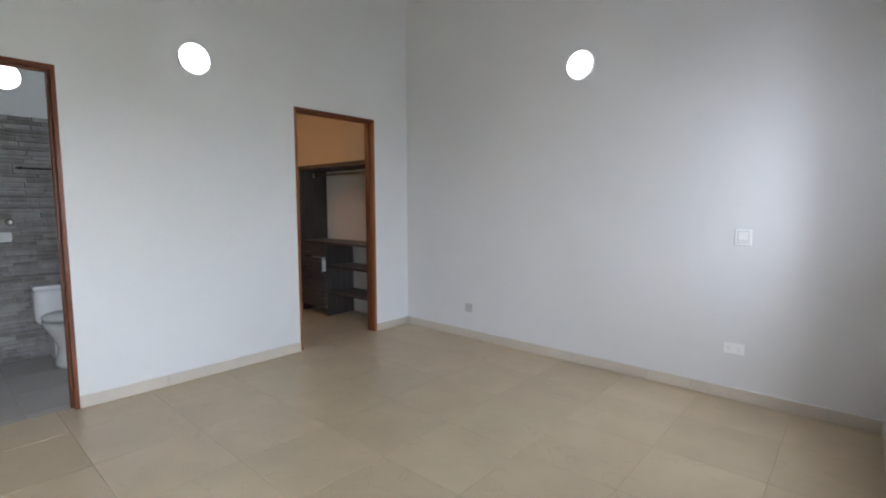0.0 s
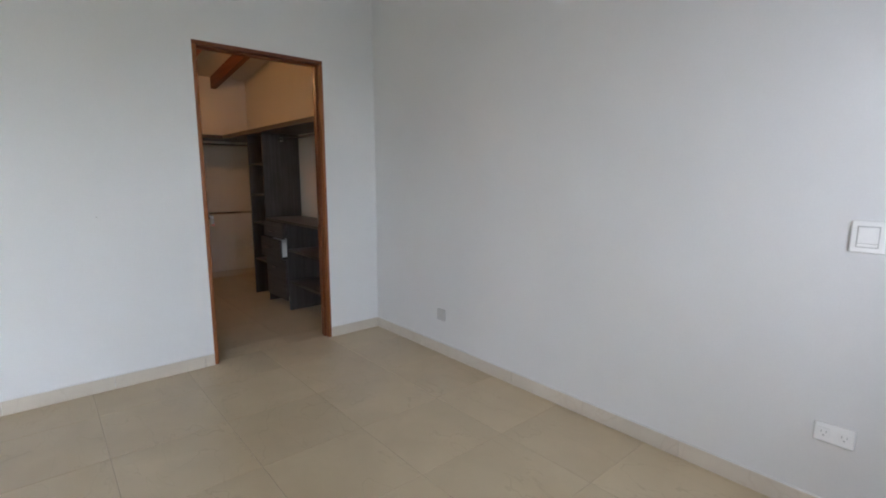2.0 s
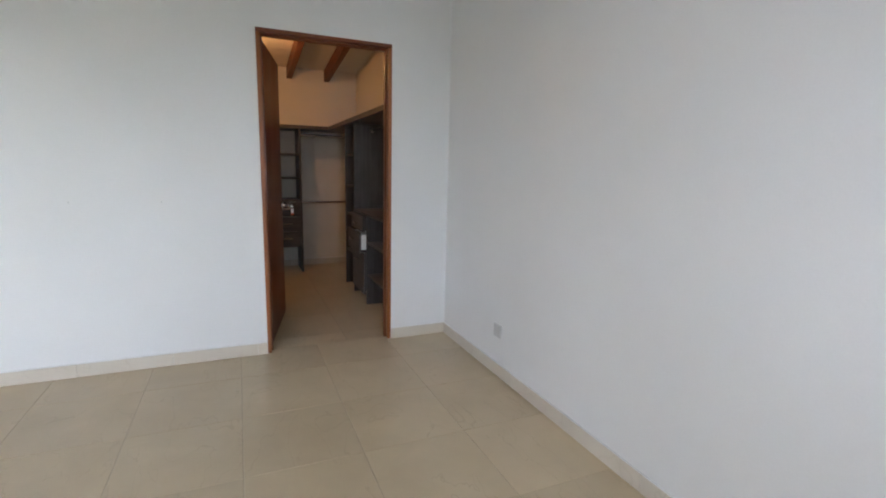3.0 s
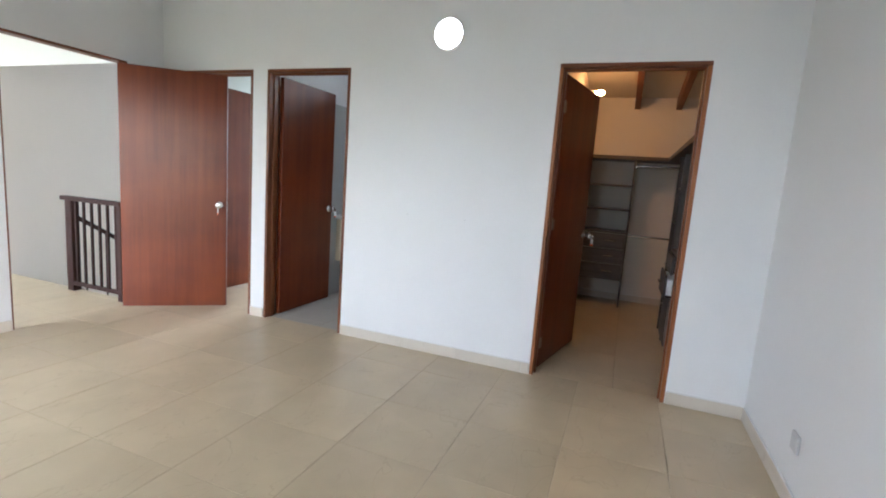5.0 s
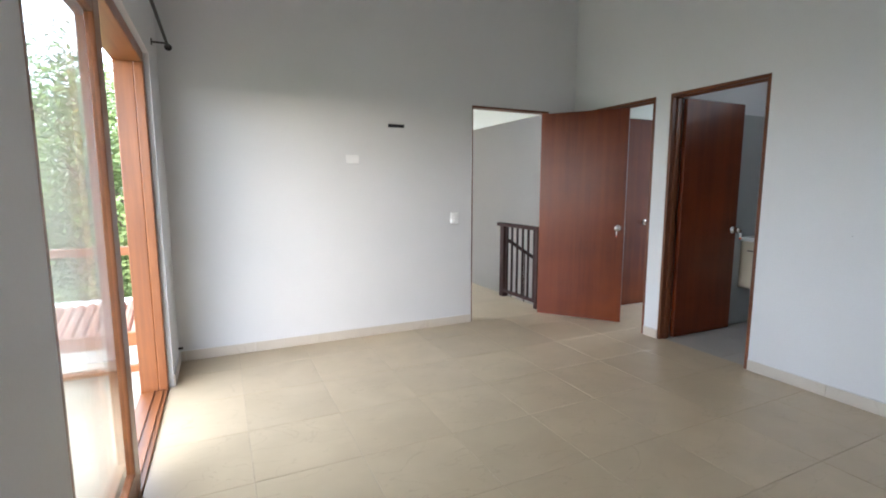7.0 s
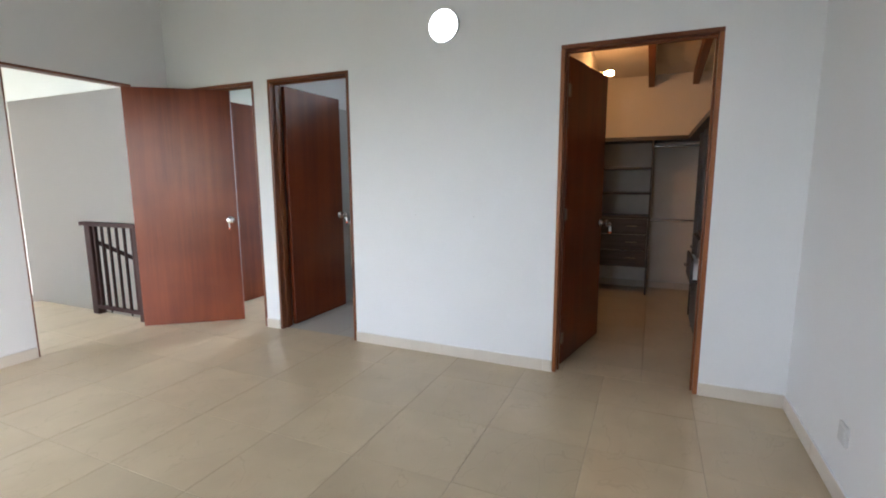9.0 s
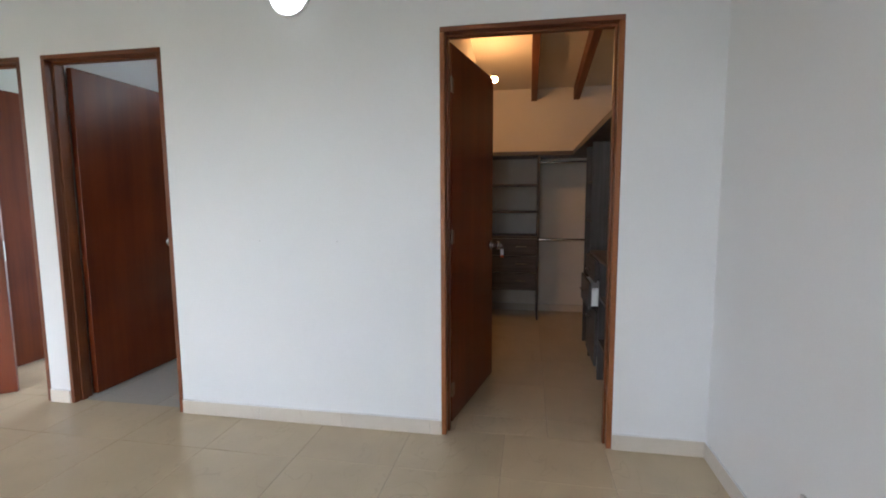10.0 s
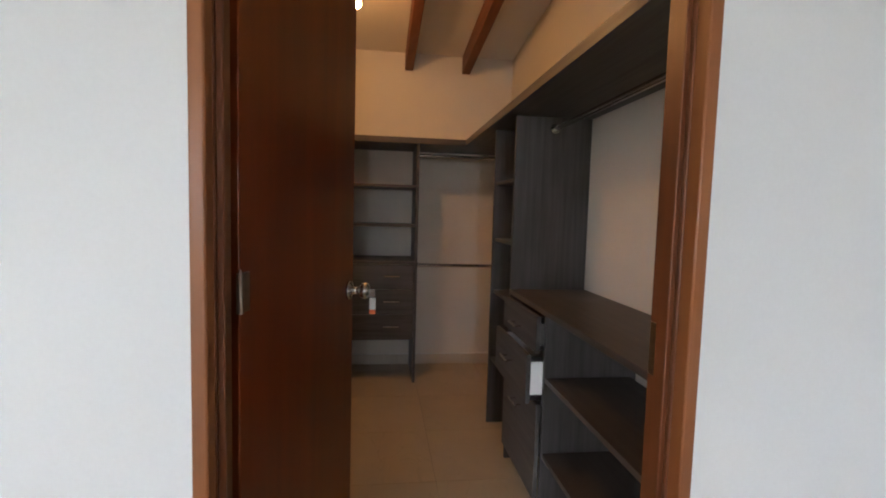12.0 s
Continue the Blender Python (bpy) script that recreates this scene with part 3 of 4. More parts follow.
w1 = thing("window_1", "orange-brown wooden sliding window with clear glass", "window", pose(0.02, 0, 0), kind="structure")
x0, x1 = 0.479, 0.57
ya, yb, za, zb = WIN
part("window_frame", block(x0, x1, ya, ya + 0.036, za, zb, 0.004), ORANGE, w1)
part("window_frame", block(x0, x1, yb - 0.036, yb, za, zb, 0.004), ORANGE, w1)
part("window_frame", block(x0, x1, ya + 0.036, yb - 0.036, zb - 0.036, zb, 0.004), ORANGEH, w1)
part("window_frame", block(x0, x1, ya + 0.036, yb - 0.036, za, za + 0.036, 0.004), ORANGEH, w1)
part("window_sill", block(EAST - 0.05, EAST - 0.019, ya - 0.01, yb + 0.02, za - 0.028, za - 0.001, 0.005), WALL, w1, "white plastered sill")
ym = (ya + yb) / 2
sash(w1, "sash", 0.503, ym - 0.03, yb - 0.036, za + 0.036, zb - 0.036, 0.045, 0.034)
sash(w1, "sash", 0.545, ya + 0.036, ym + 0.03, za + 0.036, zb - 0.036, 0.045, 0.034)

w2 = thing("door_5", "half-open orange-brown wooden sliding balcony door with glass", "door", pose(0.02, 0, 0), kind="structure")
ya, yb, za, zb = BALC
za = 0.0
x0, x1 = 0.505, 0.664
part("door_jamb", block(x0, 0.556, ya, ya + 0.06, za, zb, 0.004), ORANGE, w2)
part("door_jamb", block(0.559, x1, ya, ya + 0.045, za, zb, 0.004), ORANGE, w2)
part("door_jamb", block(x0, x1, yb - 0.06, yb, za, zb, 0.004), ORANGE, w2)
part("door_head", block(x0, x1, ya + 0.06, yb - 0.06, zb - 0.07, zb, 0.004), ORANGEH, w2)
bm = block(x0, 0.662, ya + 0.06, yb - 0.06, -0.012, 0.012, 0.003)
box(bm, 0.53, 0.536, ya + 0.06, yb - 0.06, 0.012, 0.02)
box(bm, 0.582, 0.588, ya + 0.06, yb - 0.06, 0.012, 0.02)
part("threshold", bm, ORANGEH, w2)
sash(w2, "sash", 0.533, 1.62, yb - 0.06, 0.02, zb - 0.07, 0.11, 0.038, 0.12)
sash(w2, "sash", 0.585, 1.53, yb - 0.061, 0.02, zb - 0.07, 0.10, 0.038, 0.12)


# ---------------------------------------------------------------- dressing closet
def bar_handle(parent, at, axis, out, length=0.1):
    """A thin steel bar handle; axis 'x' or 'y' is the way it runs, out is the way it stands off."""
    a, o = Vector(at), Vector(out)
    d = Vector((1, 0, 0)) if axis == "x" else Vector((0, 1, 0))
    bm = rod(bmesh.new(), a - d * length / 2 + o * 0.028, a + d * length / 2 + o * 0.028, 0.005, 8)
    for s in (-1, 1):
        rod(bm, a + d * s * length * 0.36, a + d * s * length * 0.36 + o * 0.028, 0.004, 8)
    part("handle", bm, CHROME, parent, "thin steel bar handle")


UF, NF = -5.89, 4.43          # front of the back unit, front of the north unit
TB0, TB1 = 1.712, 1.752         # top board
NW = NORTH - 0.008

back = thing("closet_shelf_unit", "grey wood-grain shelf unit with three drawers against the back wall", "shelf unit", pose(0, 0, 0))
part("side_panel", block(CW + 0.002, UF, 4.03, 4.05, 0.0, TB0, 0.001), MELV, back)
part("side_panel", block(CW + 0.002, UF, CS + 0.004, CS + 0.022, 0.0, TB0, 0.001), MELV, back)
part("top_board", block(CW + 0.002, UF + 0.02, CS + 0.002, NW, TB0, TB1, 0.001), MELY, back)
for z in (1.128, 1.408):
    part("shelf", block(CW + 0.004, UF - 0.012, CS + 0.022, 4.03, z, z + 0.018, 0.001), MELY, back)
part("shelf", block(CW + 0.004, UF - 0.002, CS + 0.022, 4.03, 0.862, 0.884, 0.001), MELY, back)
part("drawer_box_floor", block(CW + 0.02, UF - 0.03, CS + 0.022, 4.03, 0.31, 0.325), MELY, back)
for i in range(3):
    z1 = 0.859 - i * 0.180
    dr = part("drawer", block(UF - 0.02, UF, CS + 0.025, 4.027, z1 - 0.176, z1, 0.0015), MELY, back)
    bar_handle(dr, (UF, 3.87, z1 - 0.08), "y", (1, 0, 0), 0.11)
for z, x in ((1.655, -6.08), (0.842, -6.05)):
    rail = part("hanging_rail", rod(bmesh.new(), (x, 4.05, z), (x, NW, z), 0.0125, 14), CHROME, back, "chromed oval hanging rail")
    part("rail_socket", rod(bmesh.new(), (x, 4.05, z), (x, 4.064, z), 0.024, 14), CHROME, rail)
    part("rail_socket", rod(bmesh.new(), (x, NW - 0.012, z), (x, NW, z), 0.024, 14), CHROME, rail)

tall = thing("closet_tower", "narrow tall grey wood-grain open shelf tower", "shelf unit", pose(0, 0, 0))
part("side_panel", block(-5.23, -5.212, NF, NW, 0.0, TB0, 0.001), MELV, tall)
part("side_panel", block(-4.82, -4.80, NF, NW, 0.0, TB0, 0.001), MELV, tall)
for z in (0.38, 0.78, 1.08, 1.40):
    part("shelf", block(-5.212, -4.82, NF + 0.012, NW, z, z + 0.018, 0.001), MELX, tall)
part("back_board", block(-5.212, -4.82, NW - 0.006, NW, 0.05, TB0), MELV, tall)
part("top_board", block(UF + 0.022, WB - 0.002, NF - 0.06, NW, TB0, TB1, 0.001), MELX, tall)

low = thing("closet_counter", "dark counter on grey wood-grain shelves with three drawers, one pulled open", "cabinet", pose(0, 0, 0))
part("counter_top", block(-4.798, WB - 0.004, NF - 0.006, NW, 0.845, 0.868, 0.0015), DARKMEL, low, "dark brown counter board")
part("side_panel", block(-4.302, -4.284, NF, NW, 0.0, 0.845, 0.001), MELV, low)
part("side_panel", block(WB - 0.02, WB - 0.004, NF, NW, 0.0, 0.845, 0.001), MELV, low)
for z in (0.275, 0.58):
    part("shelf", block(-4.284, WB - 0.02, NF + 0.004, NW - 0.025, z, z + 0.02, 0.001), DARKMEL, low, "dark brown shelf")
for i, (z0, z1, pull) in enumerate(((0.692, 0.838, 0.012), (0.492, 0.686, 0.046), (0.09, 0.486, 0.0))):
    dr = part("drawer", block(-4.795, -4.306, NF - 0.019 - pull, NF - 0.001 - pull, z0, z1, 0.0015), MELX, low)
    bar_handle(dr, (-4.55, NF - 0.019 - pull, z1 - 0.085), "x", (0, -1, 0), 0.11)
    bm = bmesh.new()
    if z0 > 0.2:
        box(bm, -4.327, -4.315, NF - pull, NF - pull + 0.36, z0 + 0.03, z1 - 0.03)
        box(bm, -4.784, -4.772, NF - pull, NF - pull + 0.36, z0 + 0.03, z1 - 0.03)
        box(bm, -4.772, -4.327, NF - pull, NF - pull + 0.36, z0 + 0.03, z0 + 0.04)
        part("drawer_box", bm, PLASTIC if pull > 0.02 else MELX, dr, "white drawer box" if pull > 0.02 else "")
        part("runner", block(-4.314, -4.306, NF - pull, NF + 0.3, z0 + 0.012, z0 + 0.03), DARKMETAL, dr)
rail = thing("hanging_rail", "dark hanging rail under the closet top board", "clothes rail", pose(0, 0, 0))
part("pole", rod(bmesh.new(), (-4.80, 4.62, 1.655), (WB - 0.004, 4.62, 1.655), 0.0125, 14), CHROME, rail)
for x in (-4.799, WB - 0.016):
    part("rail_socket", rod(bmesh.new(), (x, 4.62, 1.655), (x + 0.012, 4.62, 1.655), 0.024, 14), CHROME, rail)

bulb = thing("bare_bulb", "lit warm bulb in a white socket on the closet wall", "lamp", pose(-5.08, CS, 2.285))
m = pose(0, 0, 0, -90)
part("socket", lathe(bmesh.new(), [(0.05, 0.0), (0.05, 0.012), (0.03, 0.022), (0.024, 0.14), (0.02, 0.145)], m, 20), PLASTIC, bulb)
part("bulb_glass", lathe(bmesh.new(), [(0.012, 0.14), (0.013, 0.155), (0.021, 0.177), (0.025, 0.198), (0.022, 0.215), (0.013, 0.226), (0.003, 0.229)], m, 20), BULB, bulb, "glowing warm white glass")

# ---------------------------------------------------------------- bathroom
toilet = thing("toilet", "white ceramic toilet against the stone wall", "toilet", pose(BW + 0.03, 2.08, 0))
bm = bmesh.new()
m0 = Matrix.Translation((0.42, 0, 0)) @ Matrix.Diagonal((1.32, 1, 1, 1))
lathe(bm, [(0.12, 0.0), (0.125, 0.03), (0.105, 0.1), (0.10, 0.16), (0.135, 0.25), (0.175, 0.33), (0.185, 0.375), (0.17, 0.385)], m0, 28)
box(bm, 0.02, 0.32, -0.10, 0.10, 0.0, 0.36, 0.03, 3)
part("bowl", bm, CERAMIC, toilet)
part("tank", block(0.0, 0.20, -0.19, 0.19, 0.30, 0.61, 0.06, 5), CERAMIC, toilet)
part("tank_lid", block(-0.004, 0.21, -0.198, 0.198, 0.595, 0.635, 0.018, 4), CERAMIC, toilet)
part("seat_lid", lathe(bmesh.new(), [(0.17, 0.386), (0.186, 0.392), (0.187, 0.41), (0.175, 0.418), (0.02, 0.42)], m0, 28), CERAMIC, toilet)
part("flush_button", rod(bmesh.new(), (0.1, 0, 0.635), (0.1, 0, 0.641), 0.022, 14), CHROME, toilet)

van = thing("bathroom_vanity", "floating cream vanity cabinet with a white basin top", "cabinet", pose(BW + 0.03, 1.34, 0))
part("body", block(0, 0.42, -0.275, 0.27, 0.37, 0.83, 0.003), VANITY, van)
for s in (-1, 1):
    dd = part("cabinet_door", block(0.421, 0.438, min(s * 0.002, s * 0.268), max(s * 0.002, s * 0.268), 0.375, 0.825, 0.003), VANITY, van)
    bm = rod(bmesh.new(), (0.462, s * 0.06, 0.745), (0.462, s * 0.16, 0.745), 0.005, 8)
    rod(bm, (0.438, s * 0.075, 0.745), (0.462, s * 0.075, 0.745), 0.004, 8)
    rod(bm, (0.438, s * 0.145, 0.745), (0.462, s * 0.145, 0.745), 0.004, 8)
    part("handle", bm, DARKMETAL, dd)
part("basin_top", block(-0.005, 0.46, -0.283, 0.285, 0.832, 0.87, 0.01, 3), CERAMIC, van)
bm = rod(bmesh.new(), (0.06, 0, 0.87), (0.06, 0, 0.99), 0.014, 12)
rod(bm, (0.06, 0, 0.98), (0.17, 0, 0.965), 0.01, 12)
part("tap", bm, CHROME, van)

towel = thing("towel_bar", "thin dark towel bar on the stone wall", "towel bar", pose(BW + 0.028, 0, 1.60))
part("bar", rod(bmesh.new(), (0.055, 1.86, 0), (0.055, 2.42, 0), 0.007, 10), DARKMETAL, towel)
for y in (1.89, 2.39):
    part("bracket", rod(bmesh.new(), (0, y, 0), (0.06, y, 0), 0.012, 10), DARKMETAL, towel)
tap = thing("wall_valve", "small chrome valve on the stone wall", "valve", pose(BW + 0.028, 1.80, 1.16))
part("body", lathe(bmesh.new(), [(0.028, 0), (0.028, 0.008), (0.014, 0.014), (0.014, 0.04), (0.022, 0.045), (0.02, 0.06), (0.004, 0.062)], pose(0, 0, 0, 0, 90, 0), 16), CHROME, tap)
paper = thing("paper_holder", "white ceramic accessory on the stone wall", "holder", pose(BW + 0.028, 1.745, 1.04))
part("holder", block(0, 0.05, -0.06, 0.06, -0.04, 0.04, 0.012, 2), CERAMIC, paper)
structure("trim_bath_tiles", block(BW + 0.03, WB - 0.003, BS + 0.001, BS + 0.010, 0.0, 2.02), BATHWALL, "pale grey glazed wall tiles")

# ---------------------------------------------------------------- stair hall
rail = thing("stair_railing", "dark brown painted steel railing at the stairs", "railing", pose(0, 0, 0))
part("post", block(-3.06, -2.985, -0.99, -0.90, 0.0, 0.88, 0.004), RAILMETAL, rail)
part("post", block(-3.03, -2.975, -0.26, -0.205, 0.0, 0.88, 0.004), RAILMETAL, rail)
part("top_rail", block(-3.035, -2.965, -1.03, -0.20, 0.88, 0.92, 0.005), RAILMETAL, rail)
part("bottom_rail", block(-3.02, -2.985, -0.945, -0.20, 0.06, 0.095, 0.003), RAILMETAL, rail)
for i in range(6):
    y = -0.85 + i * 0.11
    part("baluster", block(-3.012, -2.992, y - 0.01, y + 0.01, 0.095, 0.88), RAILMETAL, rail)
hand = thing("stair_handrail", "dark brown sloping steel handrail going down the stairs", "railing", pose(0, 0, 0))
part("handrail", rod(bmesh.new(), (-3.06, -0.97, 0.72), (-5.0, -0.97, -0.50), 0.022, 10), RAILMETAL, hand)
part("stringer", rod(bmesh.new(), (-3.06, -0.97, 0.0), (-5.0, -0.97, -1.22), 0.018, 10), RAILMETAL, hand)
for i in range(9):
    x = -3.15 - i * 0.2
    z = -0.63 * (-3.06 - x)
    part("baluster", rod(bmesh.new(), (x, -0.97, z), (x, -0.97, z + 0.72), 0.009, 8), RAILMETAL, hand)
stairs = thing("staircase", "tiled stairs going down beside the grey wall", "stairs", pose(0, 0, 0), kind="structure")
for i in range(10):
    x = -3.03 - i * 0.28
    part("step", block(x - 0.30, x, -2.068, -0.99, -0.18 * (i + 1) - 0.16, -0.18 * (i + 1), 0.004), SKIRT, stairs)

# ---------------------------------------------------------------- outdoors
structure("ground", block(-300, 300, -300, 300, -3.2, -3.0), GRASS, "green lawn and garden ground")
structure("floor_balcony", block(0.62, 2.35, -0.12, 6.0, -0.25, -0.035), GROUT, "balcony slab")
fence = thing("balcony_railing", "orange-brown wooden balcony railing", "railing", pose(0.045, -0.03, 0))
for x0, x1, y0, y1 in ((0.70, 2.30, -0.02, 0.03), (2.26, 2.32, 0.03, 5.9)):
    for z0, z1 in ((0.87, 0.93), (0.20, 0.30), (0.0, 0.05)):
        part("rail", block(x0, x1, y0, y1, z0, z1, 0.005), ORANGEH, fence)
for p in ((2.29, 0.005), (2.29, 2.0), (2.29, 4.0), (2.29, 5.85)):
    part("post", block(p[0] - 0.04, p[0] + 0.04, p[1] - 0.04, p[1] + 0.04, -0.035, 0.95, 0.005), ORANGE, fence)


def tree(x, y, h, r, seed, label):
    rnd = random.Random(seed)
    t = thing("tree", label, "tree", pose(x, y, -3.0), "garden trees")
    bm = rod(bmesh.new(), (0, 0, 0), (0.1, 0.05, h * 0.55), 0.16, 10, 0.09)
    for i in range(7):
        a, z = rnd.uniform(0, math.tau), h * rnd.uniform(0.3, 0.55)
        rod(bm, (0.05, 0.03, z), (math.cos(a) * r * 0.7, math.sin(a) * r * 0.7, z + h * rnd.uniform(0.12, 0.35)), 0.06, 7, 0.02)
    part("trunk", bm, BARK, t)
    n = 22000
    clumps = [(rnd.gauss(0, r * 0.42), rnd.gauss(0, r * 0.42), h * rnd.uniform(0.25, 0.95), r * rnd.uniform(0.22, 0.42)) for _ in range(60)]
    verts, faces = [], []
    for i in range(n):
        cx, cy, cz, cr = clumps[i % len(clumps)]
        d = Vector((rnd.gauss(0, 1), rnd.gauss(0, 1), rnd.gauss(0, 1))).normalized() * cr * rnd.uniform(0.5, 1.0)
        c = Vector((cx, cy, cz)) + d
        u = Vector((rnd.gauss(0, 1), rnd.gauss(0, 1), rnd.gauss(0, 0.6))).normalized()
        w = u.cross(Vector((rnd.gauss(0, 1), rnd.gauss(0, 1), rnd.gauss(0, 1)))).normalized()
        L = rnd.uniform(0.045, 0.085)
        k = len(verts)
        verts += [c - u * L, c + w * L * 0.45, c + u * L, c - w * L * 0.45]
        faces.append((k, k + 1, k + 2, k + 3))
    me = bpy.data.meshes.new("crown")
    me.from_pydata(verts, [], faces)
    me.materials.append(LEAF)
    crown = new("crown", me)
    crown.parent = t
    return t


for i, (x, y, h, r) in enumerate(((1.6, -8.0, 6.6, 2.4), (4.2, -9.5, 7.4, 2.6), (-0.8, -11.0, 6.4, 2.4), (3.0, -14.0, 8.0, 3.0))):
    tree(x, y, h, r, 11 + i, "leafy green garden tree beyond the balcony")

shed = thing("garden_roof", "low clay-tiled roof below the balcony railing", "roof", pose(2.6, -5.2, -3.0))
part("wall", block(-2.2, 2.2, -0.9, 0.9, 0.0, 2.05), GREYWALL, shed)
for i in range(34):
    x = -2.31 + i * 0.14
    for s in (-1, 1):
        part("roof_tile", rod(bmesh.new(), (x, s * 1.15, 2.12), (x, 0.0, 2.46), 0.065, 8), ROOF, shed)
for i in range(15):
    x = -2.4 + i * 0.32
    part("ridge_tile", rod(bmesh.new(), (x, 0, 2.44), (x + 0.36, 0, 2.475), 0.10, 12, 0.075), CREAM, shed, "pale mortared ridge tile")


# ---------------------------------------------------------------- baseboards and floor pieces
def skirting(name, axis, a0, a1, face, out, label):
    """A row of skirting tiles on a wall; out is the way the wall faces."""
    s = thing(name, label, "baseboard", kind="structure")
    a = a0
    while a < a1 - 0.01:
        b = min(a1, a + 0.508)
        lo, hi = sorted((face, face + out * 0.011))
        if axis == "x":
            bm = block(a + 0.001, b - 0.001, lo, hi, 0.0005, 0.08, 0.002)
        else:
            bm = block(lo, hi, a + 0.001, b - 0.001, 0.0005, 0.08, 0.002)
        part("skirting_tile", bm, SKIRT, s)
        a = b
    lo, hi = sorted((face, face + out * 0.009))
    bead = block(a0, a1, lo, hi, 0.0795, 0.084, 0.001) if axis == "x" else block(lo, hi, a0, a1, 0.0795, 0.084, 0.001)
    part("paint_bead", bead, WALL, s, "white painted caulk line")
    return s


skirting("baseboard_north", "x", WEST + 0.012, EAST - 0.012, NORTH, -1, "beige tile baseboard under the white wall")
skirting("baseboard_west_corner", "y", CLOSET_D[1] + 0.001, NORTH, WEST, 1, "beige tile baseboard beside the closet door")
skirting("baseboard_west_middle", "y", BATH_D[1] + 0.001, CLOSET_D[0] - 0.001, WEST, 1, "beige tile baseboard between two doors")
skirting("baseboard_west_pier", "y", SIDE_D[1] + 0.001, BATH_D[0] - 0.001, WEST, 1, "short beige tile baseboard on the pier between doors")
skirting("baseboard_south", "x", HALL_D[1] + 0.001, EAST - 0.012, SOUTH, 1, "beige tile baseboard under the white wall")
skirting("baseboard_south_corner", "x", WEST + 0.012, HALL_D[0] - 0.001, SOUTH, 1, "beige tile baseboard behind the hall door")
skirting("baseboard_east_south", "y", SOUTH, BALC[0] - 0.001, EAST, -1, "beige tile baseboard beside the balcony door")
skirting("baseboard_east_north", "y", BALC[1] + 0.001, NORTH, EAST, -1, "beige tile baseboard under the window")
skirting("baseboard_closet", "y", CS, NORTH - 0.01, CW, 1, "beige tile baseboard at the closet back wall")
skirting("baseboard_hall", "y", -4.4, -2.07, HX, 1, "beige tile baseboard in the passage")

P = 0.51


def tiled_floor(name, x0, x1, y0, y1, ox, oy, pitch, mat, label, z=0.0, joint=0.0008, wide=0.0014):
    """A grout bed with one tile object for each cell of the grid through (ox, oy), cut at the walls."""
    bed = structure(name, block(x0, x1, y0, y1, z - 0.12, z - 0.0016), GROUT, label)
    full = {}
    i0, i1 = math.floor((x0 - ox) / pitch), math.ceil((x1 - ox) / pitch)
    j0, j1 = math.floor((y0 - oy) / pitch), math.ceil((y1 - oy) / pitch)
    for i in range(i0, i1):
        for j in range(j0, j1):
            a, b = max(x0, ox + i * pitch) + joint, min(x1, ox + (i + 1) * pitch) - joint
            c, d = max(y0, oy + j * pitch) + wide, min(y1, oy + (j + 1) * pitch) - wide
            if b - a < 0.01 or d - c < 0.01:
                continue
            key = (round(b - a, 3), round(d - c, 3))
            if key not in full:
                w, h = (b - a) / 2, (d - c) / 2
                bm = bmesh.new()
                r = 0.0015
                lo = [bm.verts.new(p) for p in ((-w, -h, -0.003), (w, -h, -0.003), (w, h, -0.003), (-w, h, -0.003))]
                md = [bm.verts.new(p) for p in ((-w, -h, -r), (w, -h, -r), (w, h, -r), (-w, h, -r))]
                hi = [bm.verts.new(p) for p in ((-w + r, -h + r, 0), (w - r, -h + r, 0), (w - r, h - r, 0), (-w + r, h - r, 0))]
                for q in range(4):
                    bm.faces.new((lo[q], lo[(q + 1) % 4], md[(q + 1) % 4], md[q]))
                    bm.faces.new((md[q], md[(q + 1) % 4], hi[(q + 1) % 4], hi[q]))
                bm.faces.new(hi)
                full[key] = mesh_of("floor_tile", bm, mat)
            t = new("floor_tile", full[key])
            t.parent = bed
            t.location = ((a + b) / 2, (c + d) / 2, z)
    return bed


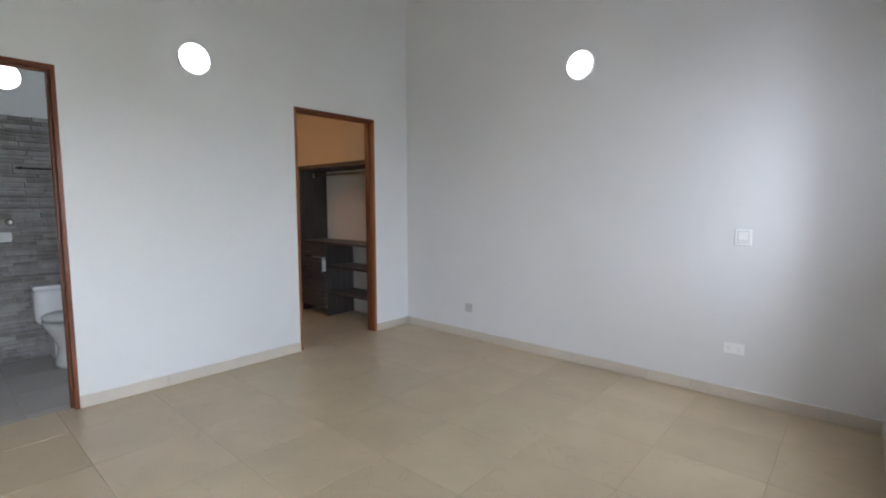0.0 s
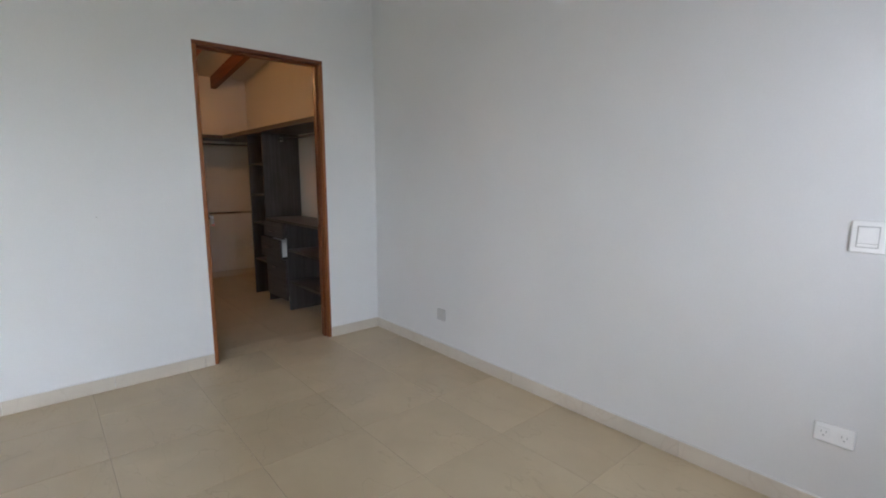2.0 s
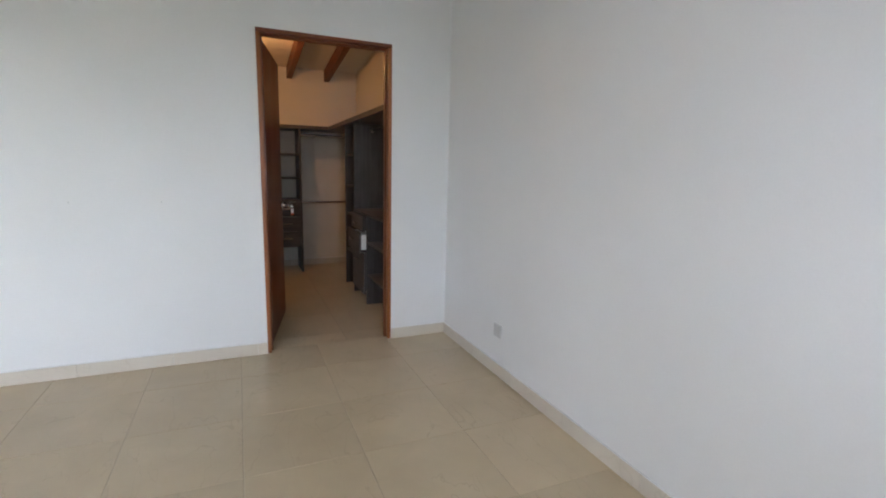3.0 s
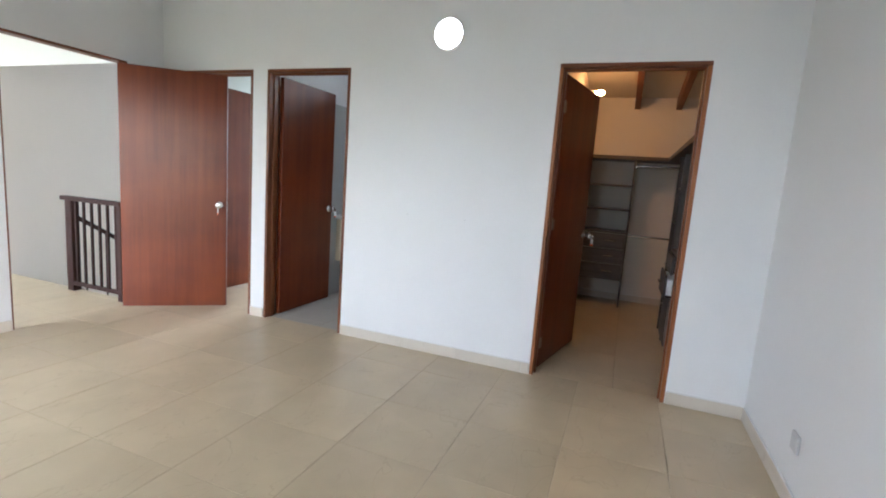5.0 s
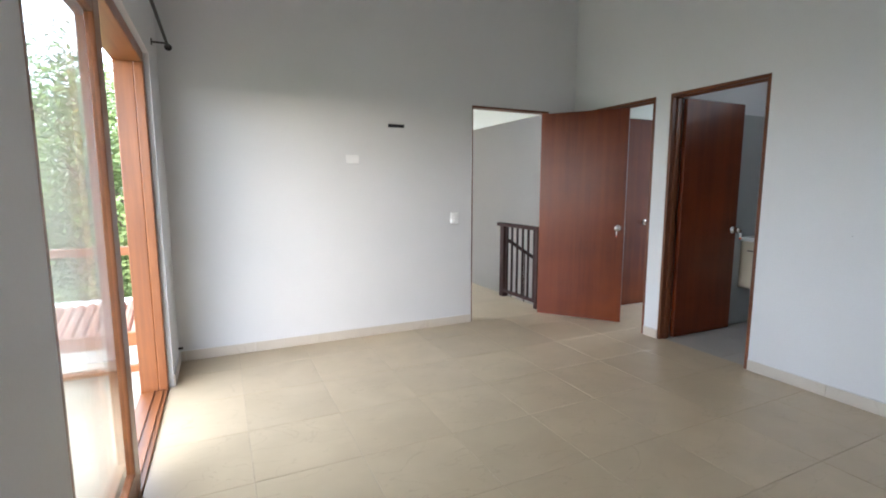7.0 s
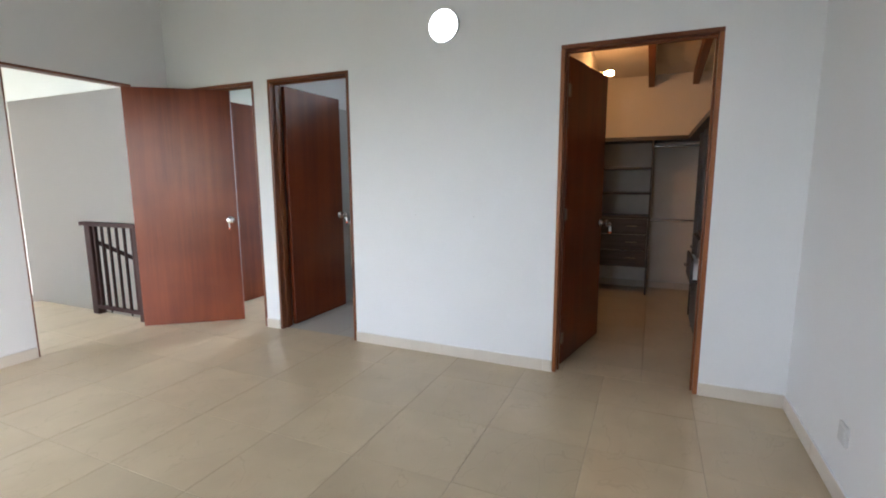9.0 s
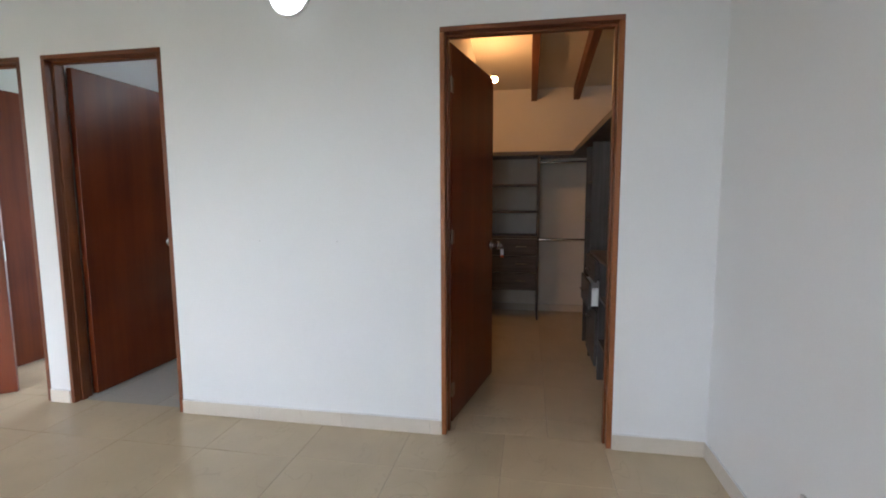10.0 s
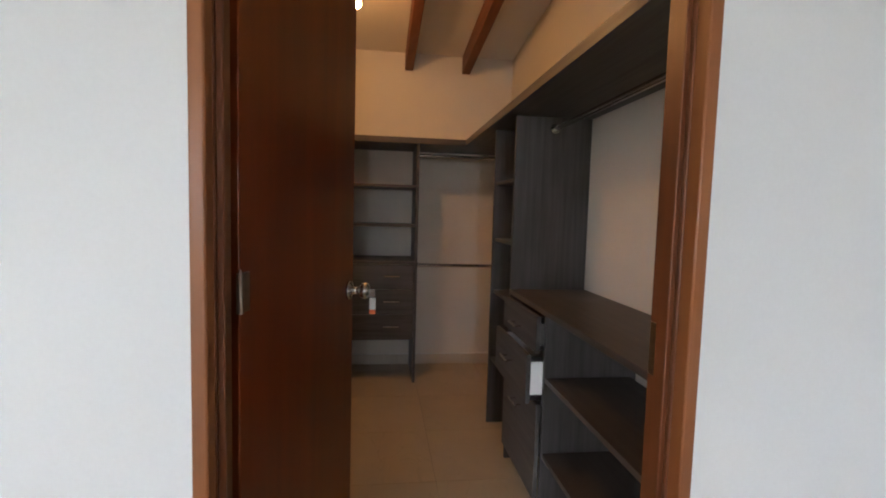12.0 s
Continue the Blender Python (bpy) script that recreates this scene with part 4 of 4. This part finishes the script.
tiled_floor("floor", WB + 0.06, 0.525, SOUTH, NORTH, -2.48, 4.34, P, TILE, "glossy beige square floor tiles with thin dark joints")
tiled_floor("floor_closet", CW, WB + 0.06, CS, NORTH, -2.48 - 0.1, 4.06, P, TILE, "beige square floor tiles in the closet")
tiled_floor("floor_bath", BW, WB + 0.06, BS, BN, -2.6, 1.2, 0.45, BATHTILE, "grey-beige bathroom floor tiles")
tiled_floor("floor_side", -5.6, WB + 0.06, SOUTH, 0.95, -2.48, 4.34, P, TILE, "beige floor tiles of the side room")
tiled_floor("floor_hall", HX - 0.07, 0.70, -4.4, SOUTH, -2.48, 4.34, P, TILE, "beige floor tiles of the stair hall")
tiled_floor("floor_balcony_tiles", 0.62, 2.35, -0.12, 6.0, 0.7, 0.1, 0.45, BALCONY, "pale balcony floor tiles", -0.02)

# ledge-stone strips on the bathroom wall: the ones seen through the doorway as pieces, the rest joined
clad = structure("trim_stone_cladding", block(BW, BW + 0.008, BS + 0.012, BN - 0.065, 0.0, 2.02), GROUT, "grey stacked ledge-stone cladding")
rnd = random.Random(5)
far_v, far_f = [], []
z = 0.002
while z < 2.0:
    h = rnd.choice((0.028, 0.034, 0.042))
    y = BS + 0.014 - rnd.uniform(0, 0.2)
    while y < BN - 0.07:
        L = rnd.uniform(0.14, 0.36)
        a, b = max(BS + 0.014, y), min(BN - 0.07, y + L)
        y += L
        if b - a < 0.02:
            continue
        d = rnd.uniform(0.014, 0.028)
        t = rnd.uniform(0.0, 0.005)
        pts = [(BW + 0.006, a + 0.001, z), (BW + 0.006, b - 0.001, z), (BW + 0.006, b - 0.001, z + h - 0.002), (BW + 0.006, a + 0.001, z + h - 0.002),
               (BW + d, a + 0.003, z + 0.003), (BW + d - t, b - 0.003, z + 0.002), (BW + d - t, b - 0.003, z + h - 0.006), (BW + d, a + 0.003, z + h - 0.004)]
        fs = [(4, 5, 6, 7), (0, 1, 5, 4), (1, 2, 6, 5), (2, 3, 7, 6), (3, 0, 4, 7)]
        if 1.55 < (a + b) / 2 < 2.4:
            me = bpy.data.meshes.new("stone")
            me.from_pydata(pts, [], fs)
            me.materials.append(STONE)
            s = new("stone", me)
            s.parent = clad
        else:
            k = len(far_v)
            far_v += pts
            far_f += [tuple(k + q for q in f) for f in fs]
    z += h
me = bpy.data.meshes.new("stone_rest")
me.from_pydata(far_v, [], far_f)
me.materials.append(STONE)
rest = new("stone_rest", me)
rest.parent = clad
tagged(rest, kind="stuff")
